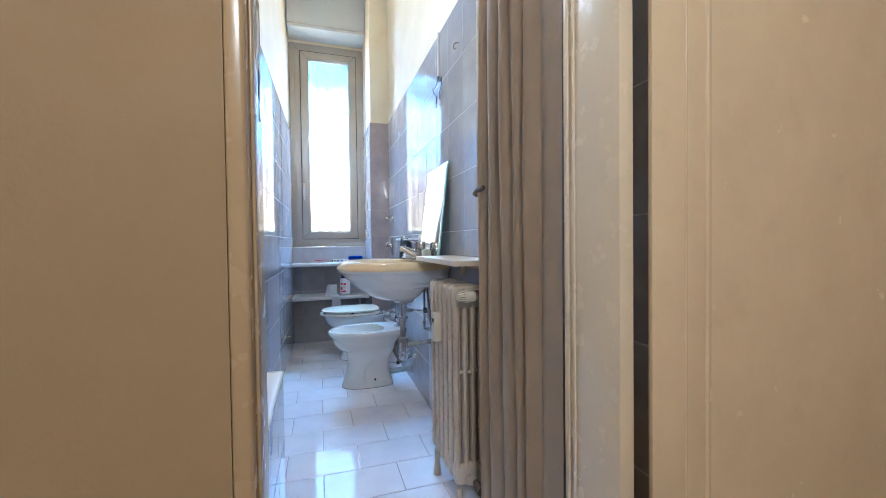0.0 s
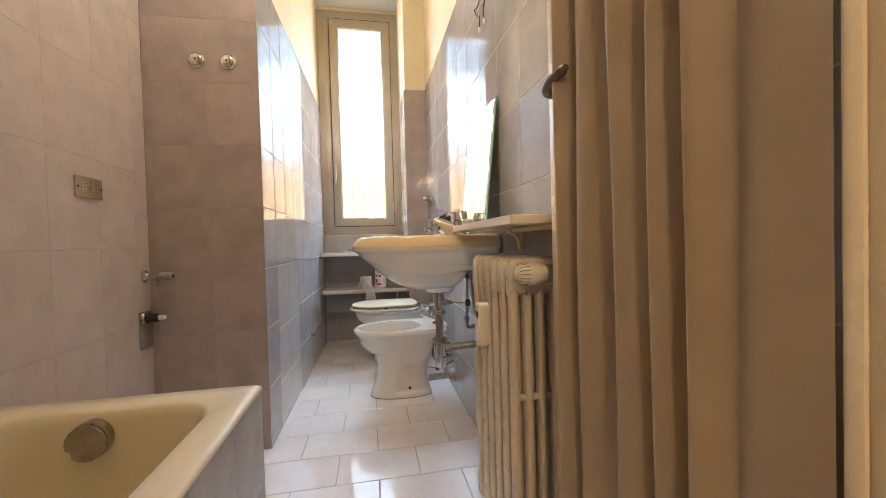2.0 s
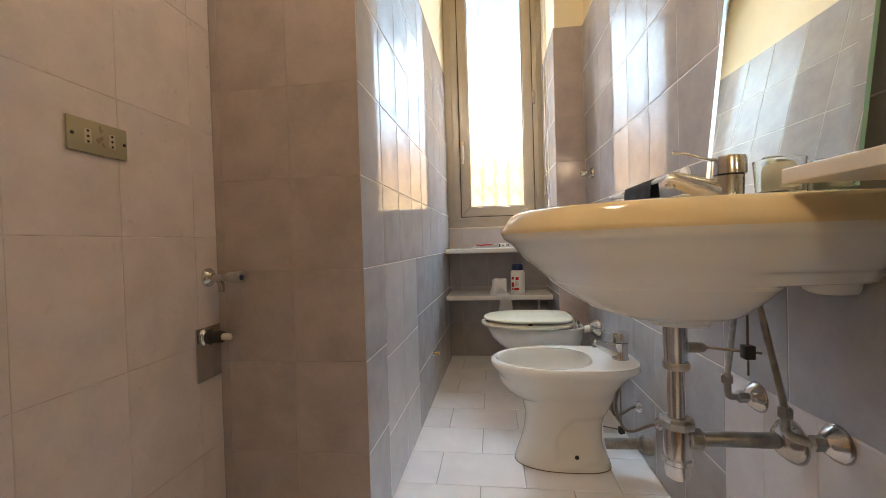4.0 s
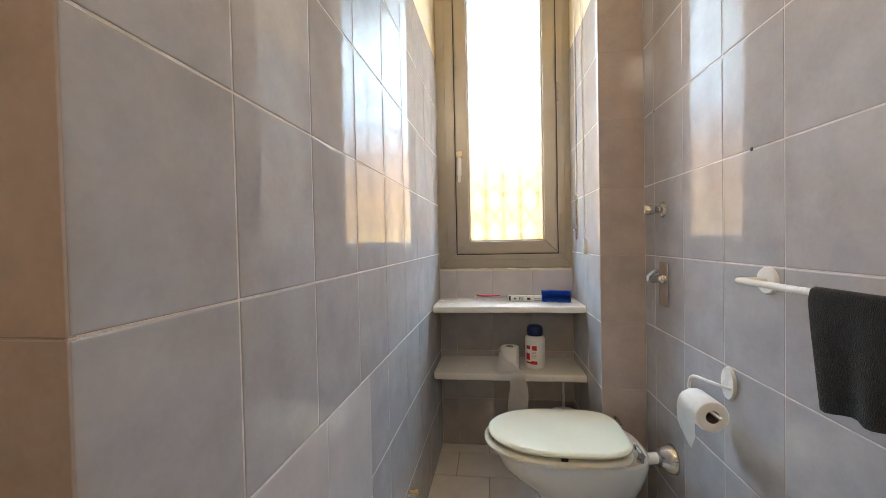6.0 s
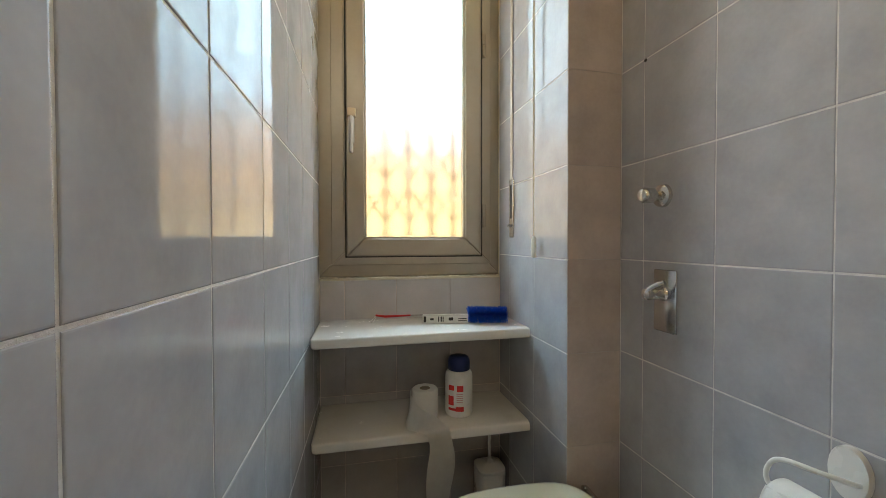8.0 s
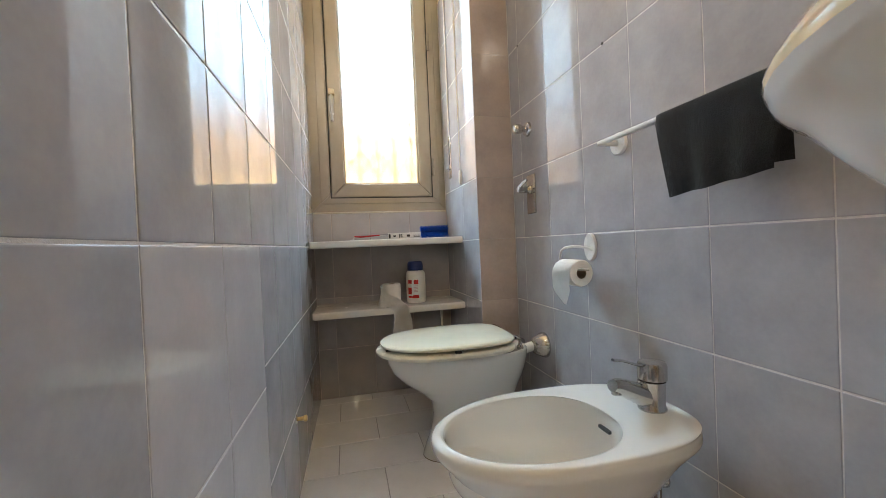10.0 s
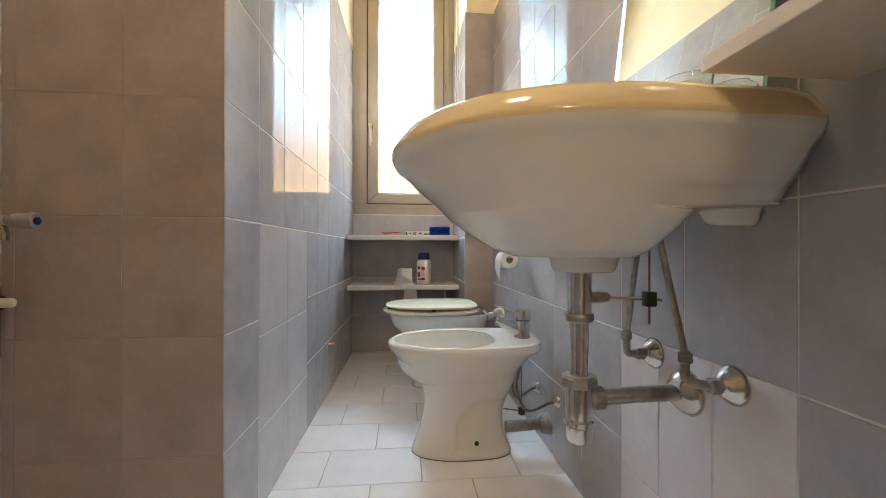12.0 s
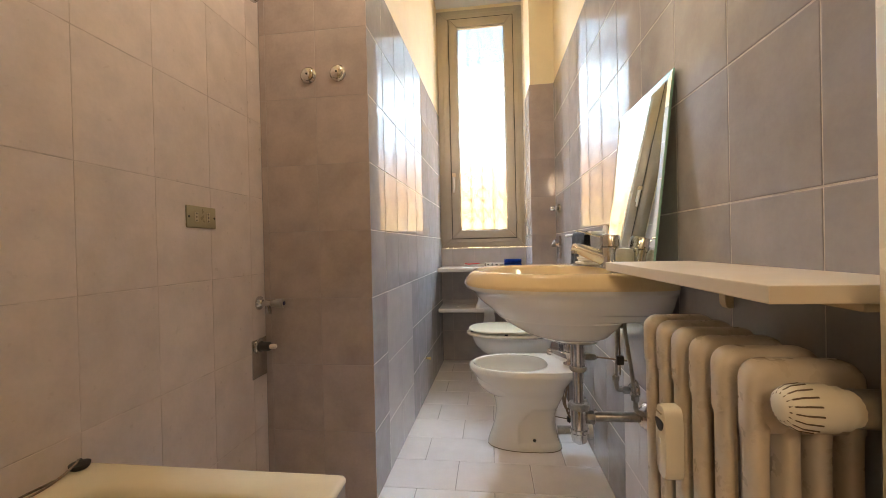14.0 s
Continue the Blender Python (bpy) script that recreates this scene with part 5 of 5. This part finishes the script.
part("tip", lathe([(0.011, 0.06), (0.010, 0.085), (0.005, 0.090)], (XB, 2.508, 0.684), "x", 14), M_IVORY, t)
for x in (-0.676, -0.541):
    k = thing("shower_stopcock", (x, YP, 1.862), "round chrome stopcock cap on the tiled pier", "valve", "stopcock caps on the pier")
    part("rosette", lathe([(0.036, -0.0005), (0.036, -0.006), (0.030, -0.012)], (x, YP, 1.862), "y", 28), M_CHROME, k)
    part("cap", lathe([(0.026, -0.010), (0.026, -0.017), (0.021, -0.021), (0.008, -0.022)], (x, YP, 1.862), "y", 24), M_CHROME, k)
    part("screw", lathe([(0.005, -0.021), (0.004, -0.0235)], (x, YP, 1.862), "y", 10), M_DARK, k)
t = thing("shower_hook", (XB, 2.50, 2.19), "chrome shower head bracket high on the tiled wall", "bracket")
part("rosette", lathe([(0.026, 0.0005), (0.024, 0.008), (0.012, 0.012)], (XB, 2.50, 2.20), "x", 20), M_CHROME, t)
part("hook", tube(curve_points([(XB + 0.01, 2.50, 2.20), (XB + 0.04, 2.50, 2.195), (XB + 0.055, 2.495, 2.17), (XB + 0.04, 2.49, 2.155), (XB + 0.022, 2.49, 2.165)], 5), 0.006, 10), M_CHROME, t)


LX, LY, LZ = -0.12, 2.05, 2.78
t = thing("ceiling_lamp", (LX, LY, LZ), "round opal glass pendant lamp hanging from the ceiling, switched on", "pendant lamp")
part("rose", lathe([(0.05, CEIL - 0.001), (0.05, CEIL - 0.02), (0.02, CEIL - 0.045)], (LX, LY, 0), "z", 24), M_PLASTIC, t)
part("cord", tube([(LX, LY, CEIL - 0.04), (LX, LY, LZ + 0.16)], 0.004, 8), M_CORD, t)
part("lamp_holder", lathe([(0.02, 0.19), (0.03, 0.165), (0.03, 0.125), (0.024, 0.12)], (LX, LY, LZ), "z", 18), M_PLASTIC, t)
part("globe", lathe([(0.03, 0.127), (0.085, 0.098), (0.125, 0.035), (0.13, 0.0), (0.125, -0.035), (0.085, -0.098), (0.03, -0.127), (0.005, -0.13)], (LX, LY, LZ), "z", 28), M_OPAL, t, "glowing opal glass")


# ---- tiles of walls and floor ----
TILES = {}


def tile_mesh(w, h, d, material):
    key = (round(w, 4), round(h, 4), round(d, 4), material.name)
    if key not in TILES:
        c = 0.0004 if material in (M_TILE_PIER, M_TILE_BATH) else 0.0010
        bm = loft([[Vector((sx * (w / 2 - k), sy * (h / 2 - k), z)) for sx, sy in ((-1, -1), (1, -1), (1, 1), (-1, 1))]
                   for k, z in ((0, -d), (0, -0.0020), (c * 0.6, -0.0007), (c * 1.5, -0.0002), (c * 3.0, 0))], False, True)
        TILES[key] = link("tile", bm, material, 0)
    return TILES[key]


tile_rng = random.Random(11)


def tile_field(parent, origin, u, v, cols, rows, material, gap=0.003, gap_u=0.0017, depth=0.008, skip=None, tilt=0.035, name="tile"):
    """Tiles between the joint lines cols and rows; u, v span the face, the normal is u x v."""
    origin, u, v = Vector(origin), Vector(u).normalized(), Vector(v).normalized()
    n = u.cross(v)
    rot = Matrix((u, v, n)).transposed().to_4x4()
    for a, b in zip(cols, cols[1:]):
        for c, d in zip(rows, rows[1:]):
            if skip and skip((a + b) / 2, (c + d) / 2):
                continue
            me = tile_mesh(b - a - (gap_u if v.z > 0.5 else gap), d - c - gap, depth, material)
            ob = new(name, me)
            ob.parent = parent
            if parent.type == "EMPTY":
                ob.matrix_parent_inverse = parent.matrix_basis.inverted()
            wob = Euler((radians(tile_rng.gauss(0, tilt)), radians(tile_rng.gauss(0, tilt)), 0)).to_matrix().to_4x4()
            ob.matrix_basis = Matrix.Translation(origin + u * (a + b) / 2 + v * (c + d) / 2) @ rot @ wob


ROWS = [TH * k for k in range(9)]
# right wall: u runs towards -y so that the normal faces the room
cols = [YC - y for y in [YC] + [1.850 + TW * k for k in range(9, -5, -1)] + [YD + 0.002]]
patch_r = lambda a, z: 2.085 < YC - a < 2.560 and z < 2 * TH
tile_field(wall_right, (XR, YC, 0), (0, -1, 0), (0, 0, 1), cols, ROWS, M_TILE, skip=patch_r)
tile_field(wall_right, (XR, YC, 0), (0, -1, 0), (0, 0, 1), [YC - y for y in (2.5535, 2.3995, 2.245, 2.0845)], [0, 0.235, 2 * TH], M_TILE_PATCH)
# left wall
d = Vector((0.022, 1, 0)).normalized()
lcols = [0, 0.222, 0.452, 0.692, 0.943, 1.197, 1.441, 1.662, 1.880, YW - YP]
PX = lcols[3] + 0.07
tile_field(wall_left, (left_x(YP), YP, 0), d, (0, 0, 1), lcols, [3 * TH] + ROWS[4:], M_TILE, gap_u=0.003)
tile_field(wall_left, (left_x(YP), YP, 0), d, (0, 0, 1), lcols[:2], ROWS[:4], M_TILE, gap_u=0.003)
tile_field(wall_left, (left_x(YP), YP, 0), d, (0, 0, 1), [lcols[1], 0.490, PX], [0, 0.245, 0.536, 3 * TH], M_TILE_PALE)
tile_field(wall_left, (left_x(YP), YP, 0), d, (0, 0, 1), [PX] + lcols[4:], ROWS[:4], M_TILE, gap_u=0.003)
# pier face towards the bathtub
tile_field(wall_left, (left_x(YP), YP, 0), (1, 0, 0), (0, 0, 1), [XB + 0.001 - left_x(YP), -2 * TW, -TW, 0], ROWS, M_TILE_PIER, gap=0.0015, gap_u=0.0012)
# wall beside the bathtub
bh = 0.3345
tile_field(wall_bath, (XB, YD, 0), (0, 1, 0), (0, 0, 1), [0] + [y - YD for y in (0.850, 1.082, 1.315, 1.548, 1.782, 2.015, 2.248, 2.482, 2.574)], [0] + [0.325 + bh * k for k in range(7)], M_TILE_BATH, gap=0.002, gap_u=0.0007)
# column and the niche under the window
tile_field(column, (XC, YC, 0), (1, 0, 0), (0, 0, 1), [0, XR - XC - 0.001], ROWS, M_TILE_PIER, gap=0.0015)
tile_field(column, (XC, YW, 0), (0, -1, 0), (0, 0, 1), [0.001, YW - YC - 2 * TW, YW - YC - TW, YW - YC], ROWS, M_TILE)
# rows below the upper shelf take the darkened tile, the lit row the pale one
tile_field(wall_window, (XC - 0.001, YW, 0), (1, 0, 0), (0, 0, 1), [left_x(YW) + 0.002 - XC, -0.690, -0.472, -0.233, 0], [0, 0.286, 0.582, 0.876], M_TILE_NICHE_SHADED, gap=0.002)
tile_field(wall_window, (XC - 0.001, YW, 0), (1, 0, 0), (0, 0, 1), [left_x(YW) + 0.002 - XC, -0.690, -0.472, -0.233, 0], [0.876, 1.0705], M_TILE_PALE, gap=0.002)
# front and end of the tub casing
tile_field(tub_panel, (-0.2355, YD, 0), (0, 1, 0), (0, 0, 1), [0.002] + [1.7885 - TW * k - YD for k in range(4, -1, -1)], [0, TH, 0.5700], M_TILE)
tile_field(tub_panel, (-0.2355, 1.7885, 0), (-1, 0, 0), (0, 0, 1), [0, TW, 2 * TW, 0.6705], [0, TH, 0.5700], M_TILE)
# floor, laid in running bond
floor = structure("floor", box(-1.09, 0.79, 0.551, 4.99, -0.0085, -0.004), M_GROUT_FLOOR, "pale glossy stoneware floor laid in running bond")
y, k = 2.909 - 0.2355 * 10, 0
while y < YW:
    y1 = min(y + 0.2355, YW - 0.001)
    off = -0.079 if k % 2 else -0.2545
    xs = [off + 0.3525 * i for i in range(-3, 4)]
    for a, b in zip(xs, xs[1:]):
        lo = XB if y < YP - 0.05 else left_x(YP)
        a, b = max(a, lo), min(b, XR)
        if b - a > 0.015:
            tile_field(floor, (0, y, 0), (1, 0, 0), (0, 1, 0), [a, b], [0, y1 - y], M_FLOOR, gap=0.0028, tilt=0.03)
    y, k = y + 0.2355, k + 1
